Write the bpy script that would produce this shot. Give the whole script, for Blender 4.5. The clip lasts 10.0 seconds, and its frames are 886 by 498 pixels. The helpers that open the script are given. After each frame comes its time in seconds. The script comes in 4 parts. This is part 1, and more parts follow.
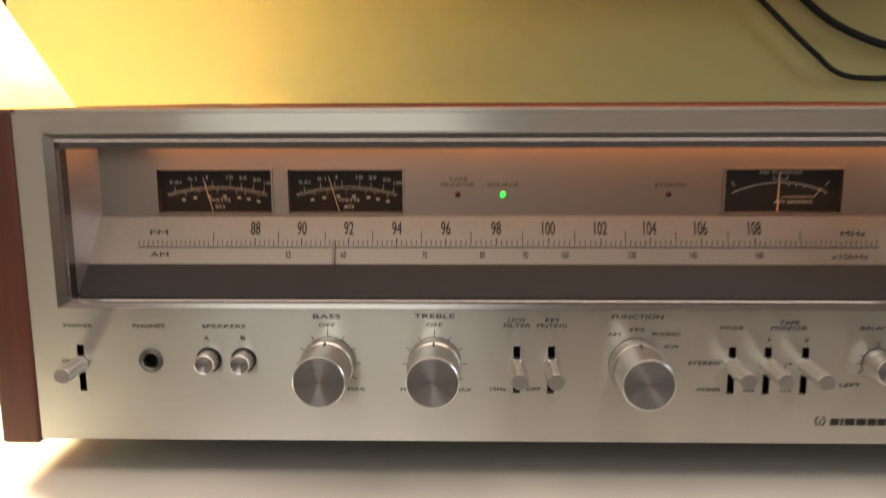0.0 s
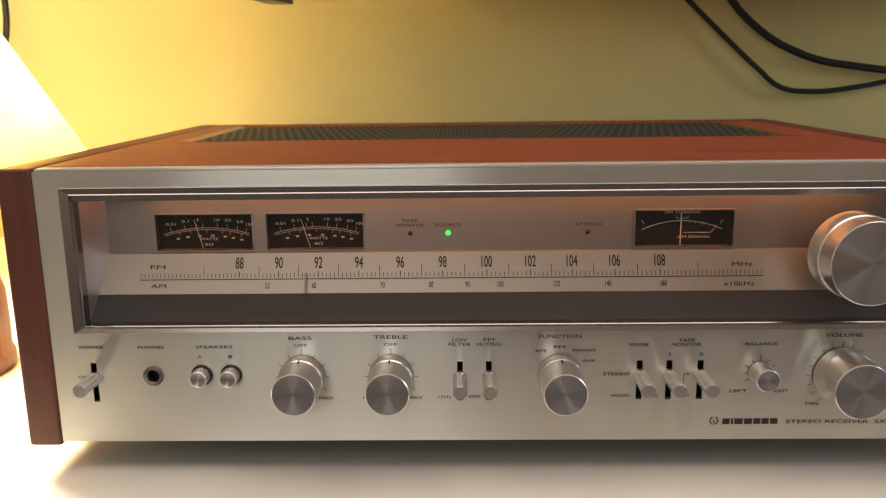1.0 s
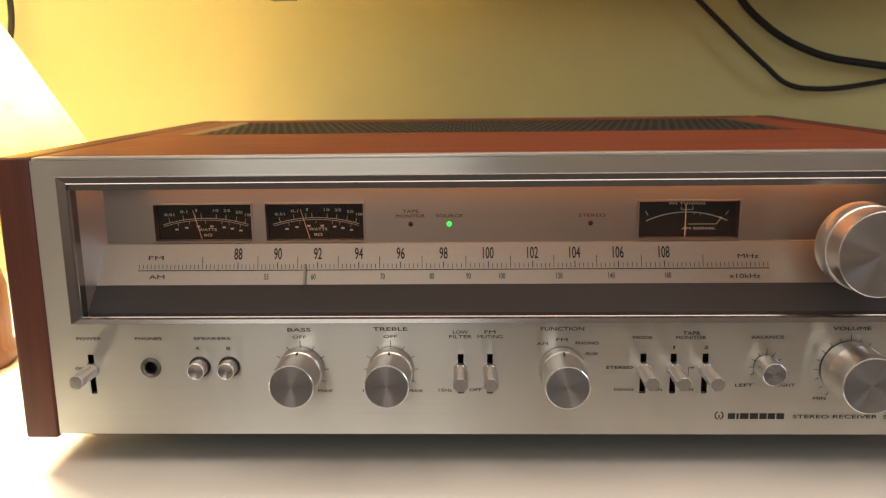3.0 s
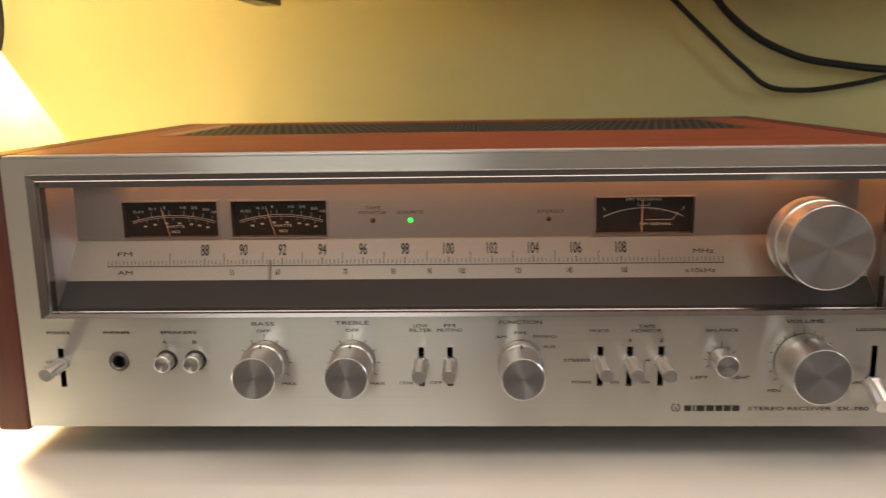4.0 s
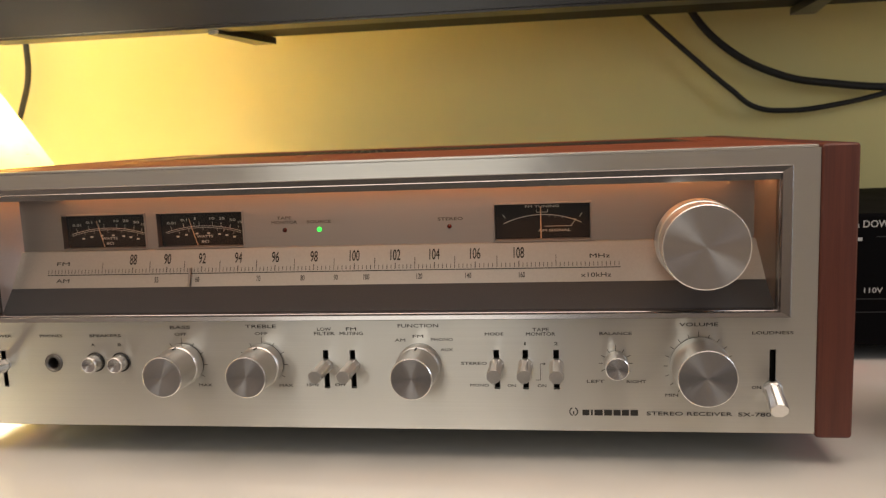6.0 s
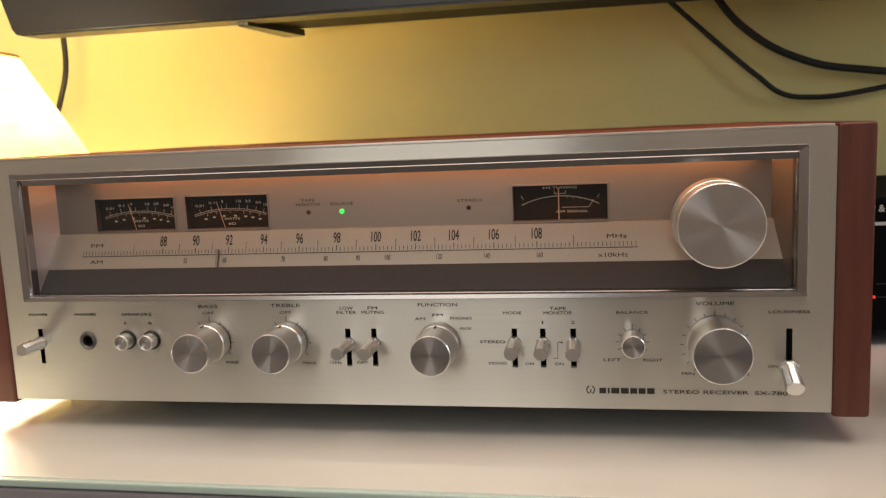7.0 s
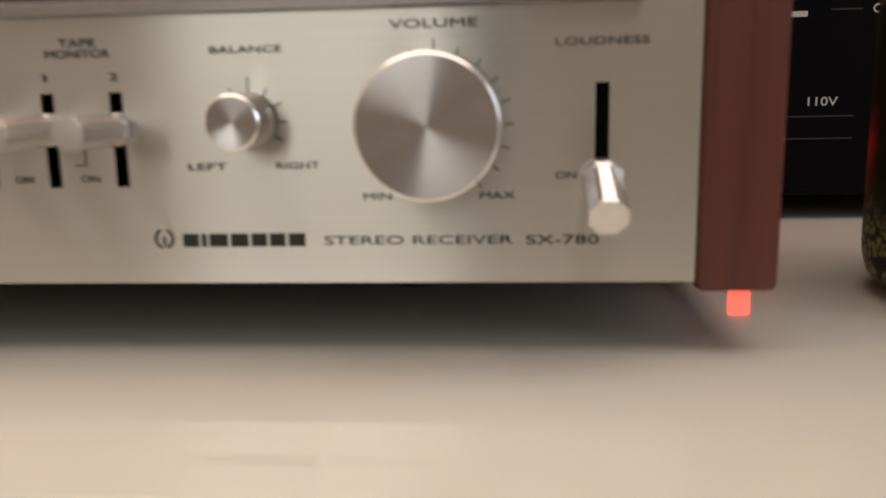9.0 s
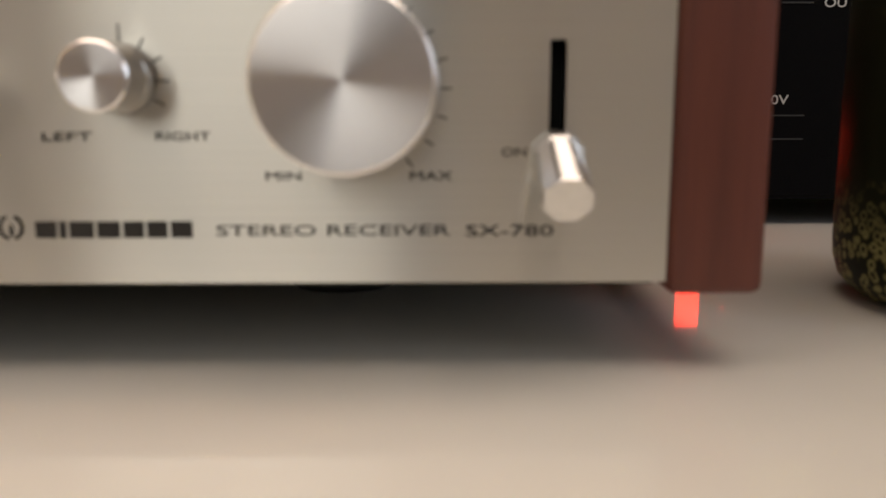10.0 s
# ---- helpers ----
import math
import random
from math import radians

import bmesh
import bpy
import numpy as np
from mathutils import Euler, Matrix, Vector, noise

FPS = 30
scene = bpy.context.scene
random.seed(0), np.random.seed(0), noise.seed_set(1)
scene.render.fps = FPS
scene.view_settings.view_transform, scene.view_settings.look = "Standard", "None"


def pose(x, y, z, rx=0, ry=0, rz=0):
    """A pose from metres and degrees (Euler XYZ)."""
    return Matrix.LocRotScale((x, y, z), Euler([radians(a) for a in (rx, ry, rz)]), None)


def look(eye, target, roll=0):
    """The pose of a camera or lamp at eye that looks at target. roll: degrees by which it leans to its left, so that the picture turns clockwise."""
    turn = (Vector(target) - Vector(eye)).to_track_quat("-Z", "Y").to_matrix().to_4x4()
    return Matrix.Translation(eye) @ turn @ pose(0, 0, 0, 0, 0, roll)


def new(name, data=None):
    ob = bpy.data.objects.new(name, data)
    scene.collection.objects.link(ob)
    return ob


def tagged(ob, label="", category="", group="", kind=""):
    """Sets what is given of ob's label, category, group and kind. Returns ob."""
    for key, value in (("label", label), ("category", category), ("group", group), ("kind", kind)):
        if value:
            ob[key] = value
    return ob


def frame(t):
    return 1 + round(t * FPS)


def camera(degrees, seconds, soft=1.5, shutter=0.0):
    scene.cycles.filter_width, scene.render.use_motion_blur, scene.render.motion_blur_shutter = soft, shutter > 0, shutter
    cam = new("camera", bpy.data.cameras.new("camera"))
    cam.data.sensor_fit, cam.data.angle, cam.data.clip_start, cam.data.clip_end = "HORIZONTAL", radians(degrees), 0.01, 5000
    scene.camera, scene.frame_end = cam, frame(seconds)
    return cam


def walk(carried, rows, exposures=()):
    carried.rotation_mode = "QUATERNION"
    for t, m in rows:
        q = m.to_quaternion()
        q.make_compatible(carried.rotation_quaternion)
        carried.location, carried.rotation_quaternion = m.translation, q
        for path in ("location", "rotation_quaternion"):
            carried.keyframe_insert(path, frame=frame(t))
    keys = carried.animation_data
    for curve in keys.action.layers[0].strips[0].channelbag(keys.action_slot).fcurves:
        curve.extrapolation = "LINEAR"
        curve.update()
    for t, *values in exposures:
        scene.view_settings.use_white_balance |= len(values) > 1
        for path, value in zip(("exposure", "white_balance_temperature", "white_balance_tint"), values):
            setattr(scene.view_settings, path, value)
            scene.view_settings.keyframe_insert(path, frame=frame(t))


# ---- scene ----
cam = camera(56.8, 10.0, soft=1.25, shutter=0.4)
cam.data.dof.use_dof, cam.data.dof.focus_distance, cam.data.dof.aperture_fstop = True, 0.40, 20
PATH = [
    (0, (-0.041, -0.32, 0.156), (-0.089, 1.646, -0.206), -0.2),
    (0.5, (-0.031, -0.364, 0.198), (-0.067, 1.594, -0.207), -0.4),
    (1, (-0.019, -0.376, 0.195), (-0.058, 1.577, -0.232), -0.7),
    (1.5, (-0.021, -0.372, 0.191), (-0.061, 1.582, -0.231), -0.7),
    (2, (-0.02, -0.37, 0.189), (-0.077, 1.587, -0.219), -0.8),
    (2.5, (-0.017, -0.371, 0.187), (-0.07, 1.585, -0.225), -0.7),
    (2.8, (-0.016, -0.372, 0.187), (-0.072, 1.584, -0.226), -0.7),
    (3.8, (-0.007, -0.377, 0.187), (-0.077, 1.578, -0.228), -0.7),
    (4, (0.007, -0.381, 0.183), (-0.068, 1.578, -0.214), -0.9),
    (4.5, (0.041, -0.388, 0.173), (-0.04, 1.577, -0.191), -0.9),
    (5, (0.074, -0.39, 0.17), (-0.065, 1.58, -0.145), -1.3),
    (5.5, (0.094, -0.389, 0.166), (-0.123, 1.579, -0.116), -1.9),
    (7, (0.108, -0.4, 0.157), (-0.255, 1.546, -0.13), -2.6),
    (7.5, (0.129, -0.357, 0.122), (-0.245, 1.59, -0.139), -2.7),
    (8, (0.159, -0.281, 0.096), (-0.191, 1.667, -0.194), -2.8),
    (8.5, (0.178, -0.213, 0.072), (-0.107, 1.735, -0.282), -2.5),
    (9, (0.179, -0.169, 0.056), (0.020, 1.788, -0.324), -1.2),
    (9.5, (0.176, -0.145, 0.047), (0.128, 1.822, -0.312), -0.4),
    (10, (0.178, -0.139, 0.046), (0.189, 1.832, -0.296), -0.1),
]
walk(cam, [(t, look(eye, target, roll)) for t, eye, target, roll in PATH],
     [(0, 0.0), (4, -0.02), (5, 0.06), (5.7, 0.08), (7, 0.0), (8.5, 0.06), (9.2, 0.0), (10, -0.02)])

# ---- light ----
world = bpy.data.worlds.new("room_dark")
scene.world = world
world.use_nodes = True
world.node_tree.nodes["Background"].inputs["Color"].default_value = (0.5, 0.6, 0.75, 1)
world.node_tree.nodes["Background"].inputs["Strength"].default_value = 0.3


def area(name, m, sx, sy, power, colour):
    data = bpy.data.lights.new(name, "AREA")
    data.shape, data.size, data.size_y, data.energy, data.color = "RECTANGLE", sx, sy, power, colour
    ob = new(name, data)
    ob.matrix_world = m
    return ob


# added warm front fill and cool side daylight, at unseen windows behind the camera
area("front_window_fill", look((-0.56, -2.86, 0.85), (-0.56, 0, 0.85)), 1.1, 1.2, 8.5, (1.0, 0.92, 0.79))
area("daylight_side_window", look((2.16, -1.15, 0.75), (0, -1.15, 0.75)), 0.7, 1.1, 11.0, (0.80, 0.87, 1.0))
# broad overhead fill added to light the bench; no fitting is in view
area("overhead_fill", look((0.05, -0.28, 1.87), (0.05, -0.28, 0)), 2.6, 1.3, 28.5, (1.0, 0.808, 0.70))
bulb_data = bpy.data.lights.new("lamp_bulb_light", "POINT")
bulb_data.energy, bulb_data.color, bulb_data.shadow_soft_size = 10.8, (1.0, 0.89, 0.66), 0.05
bulb_light = new("lamp_bulb_light", bulb_data)
bulb_light.location = (-0.367, 0.140, 0.184)


# ---- materials ----
def material(name):
    mat = bpy.data.materials.new(name)
    mat.use_nodes = True
    return mat, mat.node_tree, mat.node_tree.nodes["Principled BSDF"]


def coords(tree, scale):
    tc = tree.nodes.new("ShaderNodeTexCoord")
    mp = tree.nodes.new("ShaderNodeMapping")
    mp.inputs["Scale"].default_value = scale
    tree.links.new(tc.outputs["Object"], mp.inputs["Vector"])
    return mp.outputs["Vector"]


def noise_tex(tree, scale3, detail=4, rough=0.6):
    n = tree.nodes.new("ShaderNodeTexNoise")
    n.inputs["Scale"].default_value = 1.0
    n.inputs["Detail"].default_value = detail
    n.inputs["Roughness"].default_value = rough
    tree.links.new(coords(tree, scale3), n.inputs["Vector"])
    return n.outputs["Fac"]


def ramp(tree, fac, *stops):
    r = tree.nodes.new("ShaderNodeValToRGB")
    while len(r.color_ramp.elements) < len(stops):
        r.color_ramp.elements.new(0.5)
    for e, (p, c) in zip(r.color_ramp.elements, stops):
        e.position, e.color = p, (*c, 1)
    tree.links.new(fac, r.inputs["Fac"])
    return r.outputs["Color"]


def span(tree, fac, low, high):
    m = tree.nodes.new("ShaderNodeMapRange")
    m.inputs["To Min"].default_value, m.inputs["To Max"].default_value = low, high
    tree.links.new(fac, m.inputs["Value"])
    return m.outputs["Result"]


def bump(tree, bsdf, fac, strength, distance):
    b = tree.nodes.new("ShaderNodeBump")
    b.inputs["Strength"].default_value, b.inputs["Distance"].default_value = strength, distance
    tree.links.new(fac, b.inputs["Height"])
    tree.links.new(b.outputs["Normal"], bsdf.inputs["Normal"])


def plain(name, colour, rough=0.5, metal=0.0, vary=0.12, grain=(900, 900, 900), coat=0.0):
    mat, tree, b = material(name)
    fac = noise_tex(tree, grain)
    lo = tuple(c * (1 - vary) for c in colour)
    hi = tuple(min(1, c * (1 + vary)) for c in colour)
    tree.links.new(ramp(tree, fac, (0.3, lo), (0.7, hi)), b.inputs["Base Color"])
    b.inputs["Metallic"].default_value = metal
    big = noise_tex(tree, (40, 40, 40), 3)
    tree.links.new(span(tree, big, rough * 0.85, min(1, rough * 1.15)), b.inputs["Roughness"])
    b.inputs["Coat Weight"].default_value = coat
    return mat


def brushed(name, colour, rough, aniso, streak=(9, 60, 5200)):
    """Aluminium brushed along x; its UV map runs across the brushing."""
    mat, tree, b = material(name)
    fac = noise_tex(tree, streak, 3)
    lo = tuple(c * 0.965 for c in colour)
    hi = tuple(min(1, c * 1.03) for c in colour)
    tree.links.new(ramp(tree, fac, (0.35, lo), (0.65, hi)), b.inputs["Base Color"])
    b.inputs["Metallic"].default_value = 1.0
    tree.links.new(span(tree, fac, rough * 0.9, rough * 1.1), b.inputs["Roughness"])
    b.inputs["Anisotropic"].default_value = aniso
    tan = tree.nodes.new("ShaderNodeTangent")
    tan.direction_type, tan.uv_map = "UV_MAP", "brush"
    tree.links.new(tan.outputs["Tangent"], b.inputs["Tangent"])
    bump(tree, b, fac, 0.06, 0.0001)
    return mat


def spun(name, colour, rough, aniso):
    """Aluminium turned on a lathe about its own z axis."""
    mat, tree, b = material(name)
    b.inputs["Base Color"].default_value = (*colour, 1)
    b.inputs["Metallic"].default_value = 1.0
    b.inputs["Roughness"].default_value = rough
    b.inputs["Anisotropic"].default_value = aniso
    b.inputs["Anisotropic Rotation"].default_value = 0.25
    tan = tree.nodes.new("ShaderNodeTangent")
    tan.direction_type, tan.axis = "RADIAL", "Z"
    tree.links.new(tan.outputs["Tangent"], b.inputs["Tangent"])
    tc = tree.nodes.new("ShaderNodeTexCoord")
    sep = tree.nodes.new("ShaderNodeSeparateXYZ")
    tree.links.new(tc.outputs["Object"], sep.inputs["Vector"])
    flat = tree.nodes.new("ShaderNodeCombineXYZ")
    tree.links.new(sep.outputs["X"], flat.inputs["X"])
    tree.links.new(sep.outputs["Y"], flat.inputs["Y"])
    length = tree.nodes.new("ShaderNodeVectorMath")
    length.operation = "LENGTH"
    tree.links.new(flat.outputs["Vector"], length.inputs[0])
    n = tree.nodes.new("ShaderNodeTexNoise")
    n.noise_dimensions = "1D"
    n.inputs["Scale"].default_value, n.inputs["Detail"].default_value = 4000, 2
    tree.links.new(length.outputs["Value"], n.inputs["W"])
    bump(tree, b, n.outputs["Fac"], 0.05, 0.0001)
    return mat


def wood(name, dark, mid, light, along):
    mat, tree, b = material(name)
    scale = [260, 260, 260]
    scale[along] = 9
    fac = noise_tex(tree, scale, 6, 0.65)
    fine = [1500, 1500, 1500]
    fine[along] = 30
    pores = noise_tex(tree, fine, 3)
    col = ramp(tree, fac, (0.28, dark), (0.5, mid), (0.75, light))
    mix = tree.nodes.new("ShaderNodeMix")
    mix.data_type, mix.blend_type = "RGBA", "MULTIPLY"
    mix.inputs["Factor"].default_value = 0.5
    tree.links.new(col, mix.inputs["A"])
    tree.links.new(ramp(tree, pores, (0.35, (0.72, 0.69, 0.69)), (0.55, (1, 1, 1))), mix.inputs["B"])
    tree.links.new(mix.outputs["Result"], b.inputs["Base Color"])
    tree.links.new(span(tree, pores, 0.42, 0.58), b.inputs["Roughness"])
    bump(tree, b, pores, 0.15, 0.0002)
    return mat


def glowing(name, colour, strength):
    mat, tree, b = material(name)
    b.inputs["Base Color"].default_value = (*colour, 1)
    b.inputs["Emission Color"].default_value = (*colour, 1)
    b.inputs["Emission Strength"].default_value = strength
    return mat


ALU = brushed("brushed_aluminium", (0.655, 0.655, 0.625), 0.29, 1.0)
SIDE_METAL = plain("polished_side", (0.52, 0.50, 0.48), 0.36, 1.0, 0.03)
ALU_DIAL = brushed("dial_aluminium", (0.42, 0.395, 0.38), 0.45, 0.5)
SCALE_PLATE = plain("dial_scale_plate", (0.62, 0.59, 0.55), 0.38, 0.9, 0.04)
CHROME = plain("polished_bezel", (0.40, 0.385, 0.38), 0.2, 1.0, 0.02)
SILL = plain("grey_sill", (0.062, 0.067, 0.073), 0.62, 0.0, 0.06)
SILL.node_tree.nodes["Principled BSDF"].inputs["Specular IOR Level"].default_value = 0.3
SPUN = spun("spun_aluminium", (0.62, 0.62, 0.64), 0.19, 1.0)
TURNED = spun("turned_aluminium_side", (0.68, 0.67, 0.65), 0.30, 0.3)
EDGE = plain("polished_edge", (0.86, 0.85, 0.84), 0.24, 1.0, 0.02)
LEVER = plain("satin_lever", (0.70, 0.69, 0.67), 0.34, 1.0, 0.04)
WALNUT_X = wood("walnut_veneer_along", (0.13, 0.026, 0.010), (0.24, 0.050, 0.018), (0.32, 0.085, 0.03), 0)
# the upright cheeks get a darker, duller tone than the lid
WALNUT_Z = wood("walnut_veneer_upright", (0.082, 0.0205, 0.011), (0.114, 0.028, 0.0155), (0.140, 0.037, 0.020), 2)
LAMP_WOOD = wood("lamp_base_wood", (0.13, 0.05, 0.018), (0.21, 0.085, 0.03), (0.28, 0.13, 0.05), 2)
BLACK = plain("black_plastic", (0.012, 0.012, 0.012), 0.45, 0.0, 0.15)
TRAFO_BLACK = plain("matt_black_steel", (0.0045, 0.0045, 0.005), 0.65, 0.0, 0.2)
TRAFO_BLACK.node_tree.nodes["Principled BSDF"].inputs["Specular IOR Level"].default_value = 0.03
RUBBER = plain("black_rubber", (0.015, 0.015, 0.015), 0.7, 0.0, 0.2)
MESH_METAL = plain("black_vent_metal", (0.075, 0.075, 0.052), 0.5, 0.4, 0.15)
INSIDE = plain("dark_inside", (0.01, 0.01, 0.009), 0.8)
PRINT = plain("black_print", (0.022, 0.02, 0.018), 0.55, 0, 0.1)
PRINT_DIM = plain("grey_print", (0.10, 0.085, 0.07), 0.6, 0, 0.1)
DIM_LINE = plain("dim_grey_line", (0.022, 0.022, 0.022), 0.6, 0, 0.1)
WHITE_PRINT = plain("white_print", (0.55, 0.55, 0.54), 0.5, 0, 0.05)
CREAM_PRINT = plain("cream_meter_print", (0.60, 0.58, 0.52), 0.5, 0, 0.05)
METER_FACE = plain("black_meter_face", (0.005, 0.005, 0.005), 0.6)
NEEDLE = plain("meter_needle", (0.85, 0.55, 0.35), 0.4)
LED_GREEN = glowing("green_led", (0.03, 1.0, 0.08), 2.2)
LED_DARK = plain("unlit_red_led", (0.10, 0.012, 0.010), 0.25)
BULB_ORANGE = glowing("dial_bulb_glow", (1.0, 0.40, 0.13), 18)
RED_LIT = glowing("red_lit_switch", (1.0, 0.028, 0.008), 7.0)
TV_BLACK = plain("black_television_plastic", (0.009, 0.009, 0.010), 0.3, 0.0, 0.1)
TV_EDGE = plain("television_rear_plastic", (0.012, 0.011, 0.010), 0.55)
TV_EDGE.node_tree.nodes["Principled BSDF"].inputs["Specular IOR Level"].default_value = 0.25
CABLE = plain("black_cable_rubber", (0.016, 0.017, 0.015), 0.55)
CARCASS = plain("grey_bench_front", (0.30, 0.29, 0.31), 0.5, 0, 0.05, (60, 60, 60))
ROOM_WALL = plain("room_wall_paint", (0.56, 0.49, 0.44), 0.8, 0, 0.03, (30, 30, 30))
CEILING = plain("ceiling_paint", (0.76, 0.75, 0.73), 0.85, 0, 0.02, (30, 30, 30))
FLOOR = plain("grey_carpet", (0.17, 0.165, 0.16), 0.95, 0, 0.25, (500, 500, 500))


def wall_paint():
    mat, tree, b = material("yellow_wall_paint")
    fac = noise_tex(tree, (5, 5, 5), 4)
    tree.links.new(ramp(tree, fac, (0.3, (0.775, 0.71, 0.33)), (0.7, (0.82, 0.76, 0.36))), b.inputs["Base Color"])
    b.inputs["Roughness"].default_value = 0.75
    bump(tree, b, noise_tex(tree, (420, 420, 420), 3), 0.12, 0.0006)
    return mat


def white_glass():
    mat, tree, b = material("white_backed_glass")
    fac = noise_tex(tree, (9, 9, 9), 4)
    tree.links.new(ramp(tree, fac, (0.3, (0.725, 0.718, 0.667)), (0.7, (0.775, 0.768, 0.715))), b.inputs["Base Color"])
    b.inputs["Roughness"].default_value = 0.5
    b.inputs["Coat Weight"].default_value = 1.0
    tree.links.new(span(tree, noise_tex(tree, (300, 300, 300), 3), 0.035, 0.07), b.inputs["Coat Roughness"])
    return mat


def shade_paper():
    mat, tree, b = material("lamp_shade_paper")
    blot = noise_tex(tree, (26, 26, 60), 5, 0.7)
    col = ramp(tree, blot, (0.30, (0.60, 0.38, 0.10)), (0.37, (0.90, 0.72, 0.34)), (0.7, (0.94, 0.80, 0.46)))
    tree.links.new(col, b.inputs["Base Color"])
    b.inputs["Roughness"].default_value = 0.7
    tr = tree.nodes.new("ShaderNodeBsdfTranslucent")
    tree.links.new(col, tr.inputs["Color"])
    mix = tree.nodes.new("ShaderNodeMixShader")
    mix.inputs["Fac"].default_value = 0.72
    tree.links.new(b.outputs["BSDF"], mix.inputs[1])
    tree.links.new(tr.outputs["BSDF"], mix.inputs[2])
    tree.links.new(mix.outputs["Shader"], tree.nodes["Material Output"].inputs["Surface"])
    return mat


def clear_pane():
    mat, tree, b = material("tinted_dial_window")
    clear = tree.nodes.new("ShaderNodeBsdfTransparent")
    gloss = tree.nodes.new("ShaderNodeBsdfGlossy")
    # slight grey tint added to darken the view into the dial recess
    clear.inputs["Color"].default_value = (0.84, 0.82, 0.80, 1)
    gloss.inputs["Roughness"].default_value = 0.03
    fres = tree.nodes.new("ShaderNodeFresnel")
    fres.inputs["IOR"].default_value = 1.33
    mix = tree.nodes.new("ShaderNodeMixShader")
    tree.links.new(fres.outputs["Fac"], mix.inputs["Fac"])
    tree.links.new(clear.outputs["BSDF"], mix.inputs[1])
    tree.links.new(gloss.outputs["BSDF"], mix.inputs[2])
    tree.links.new(mix.outputs["Shader"], tree.nodes["Material Output"].inputs["Surface"])
    return mat


def jar_glass():
    """Near-black green glass; its lower part is flecked with small olive rings."""
    mat, tree, b = material("ringed_green_jar")
    cell = tree.nodes.new("ShaderNodeTexVoronoi")
    cell.inputs["Scale"].default_value = 1.0
    tree.links.new(coords(tree, (380, 380, 380)), cell.inputs["Vector"])
    ring = ramp(tree, cell.outputs["Distance"], (0.0, (0.006, 0.008, 0.003)), (0.22, (0.02, 0.02, 0.008)), (0.34, (0.24, 0.22, 0.09)), (0.46, (0.20, 0.18, 0.07)), (0.58, (0.008, 0.010, 0.004)))
    tc = tree.nodes.new("ShaderNodeTexCoord")
    sep = tree.nodes.new("ShaderNodeSeparateXYZ")
    tree.links.new(tc.outputs["Object"], sep.inputs["Vector"])
    low = tree.nodes.new("ShaderNodeMapRange")
    low.inputs["From Min"].default_value, low.inputs["From Max"].default_value = 0.034, 0.012
    tree.links.new(sep.outputs["Z"], low.inputs["Value"])
    add = tree.nodes.new("ShaderNodeMath")
    add.operation = "MULTIPLY_ADD"
    add.inputs[1].default_value, add.use_clamp = 1.5, True
    shift = span(tree, noise_tex(tree, (140, 140, 140), 3), -1.1, 0.5)
    tree.links.new(low.outputs["Result"], add.inputs[0])
    tree.links.new(shift, add.inputs[2])
    mix = tree.nodes.new("ShaderNodeMix")
    mix.data_type = "RGBA"
    tree.links.new(add.outputs["Value"], mix.inputs["Factor"])
    tree.links.new(ramp(tree, noise_tex(tree, (60, 60, 30), 4), (0.3, (0.006, 0.009, 0.004)), (0.7, (0.013, 0.016, 0.007))), mix.inputs["A"])
    tree.links.new(ring, mix.inputs["B"])
    tree.links.new(mix.outputs["Result"], b.inputs["Base Color"])
    b.inputs["Roughness"].default_value = 0.5
    b.inputs["Specular IOR Level"].default_value = 0.12
    return mat


WALL = wall_paint()
GLASS_TOP = white_glass()
# glass green, its pale teal also standing in for light carried through the glass
GLASS_EDGE = plain("green_glass_edge", (0.56, 0.72, 0.65), 0.2, 0, 0.05, coat=0.5)
SHADE = shade_paper()
PANE = clear_pane()
JAR = jar_glass()
RIM_TAN = plain("tan_jar_rim", (0.12, 0.090, 0.058), 0.5)

# ---- building helpers ----
WORLD = {}


def place_child(ob, parent, m):
    """ob at the world pose m under its parent."""
    WORLD[ob.name] = m
    ob.parent = parent
    ob.matrix_parent_inverse = WORLD[parent.name].inverted()
    ob.matrix_basis = m


def thing(name, base, label, category, group="", kind=""):
    ob = new(name)
    ob.empty_display_size = 0.02
    ob.matrix_basis = Matrix.Translation(base)
    WORLD[ob.name] = Matrix.Translation(base)
    return tagged(ob, label, category, group, kind)


def brush_uv(bm):
    """UV whose first axis runs upwards on upright faces, across the brushing."""
    layer = bm.loops.layers.uv.new("brush")
    for f in bm.faces:
        for l in f.loops:
            c = l.vert.co
            l[layer].uv = (c.z - 0.5 * c.y, c.x)


def mesh_of(name, bm, mat, smooth=False, uv=False):
    if uv:
        brush_uv(bm)
    bm.normal_update()
    me = bpy.data.meshes.new(name)
    bm.to_mesh(me)
    bm.free()
    me.materials.append(mat)
    if smooth:
        for p in me.polygons:
            p.use_smooth = True
        me.set_sharp_from_angle(angle=radians(35))
    return me


def part(name, bm, mat, parent, label="", m=None, smooth=False, uv=False):
    ob = new(name, mesh_of(name, bm, mat, smooth, uv))
    place_child(ob, parent, m or Matrix())
    return tagged(ob, label)


def structure(name, bm, mat, label="", category="", kind="structure", smooth=False, uv=False):
    ob = new(name, mesh_of(name, bm, mat, smooth, uv))
    WORLD[ob.name] = Matrix()
    return tagged(ob, label, category, "", kind)


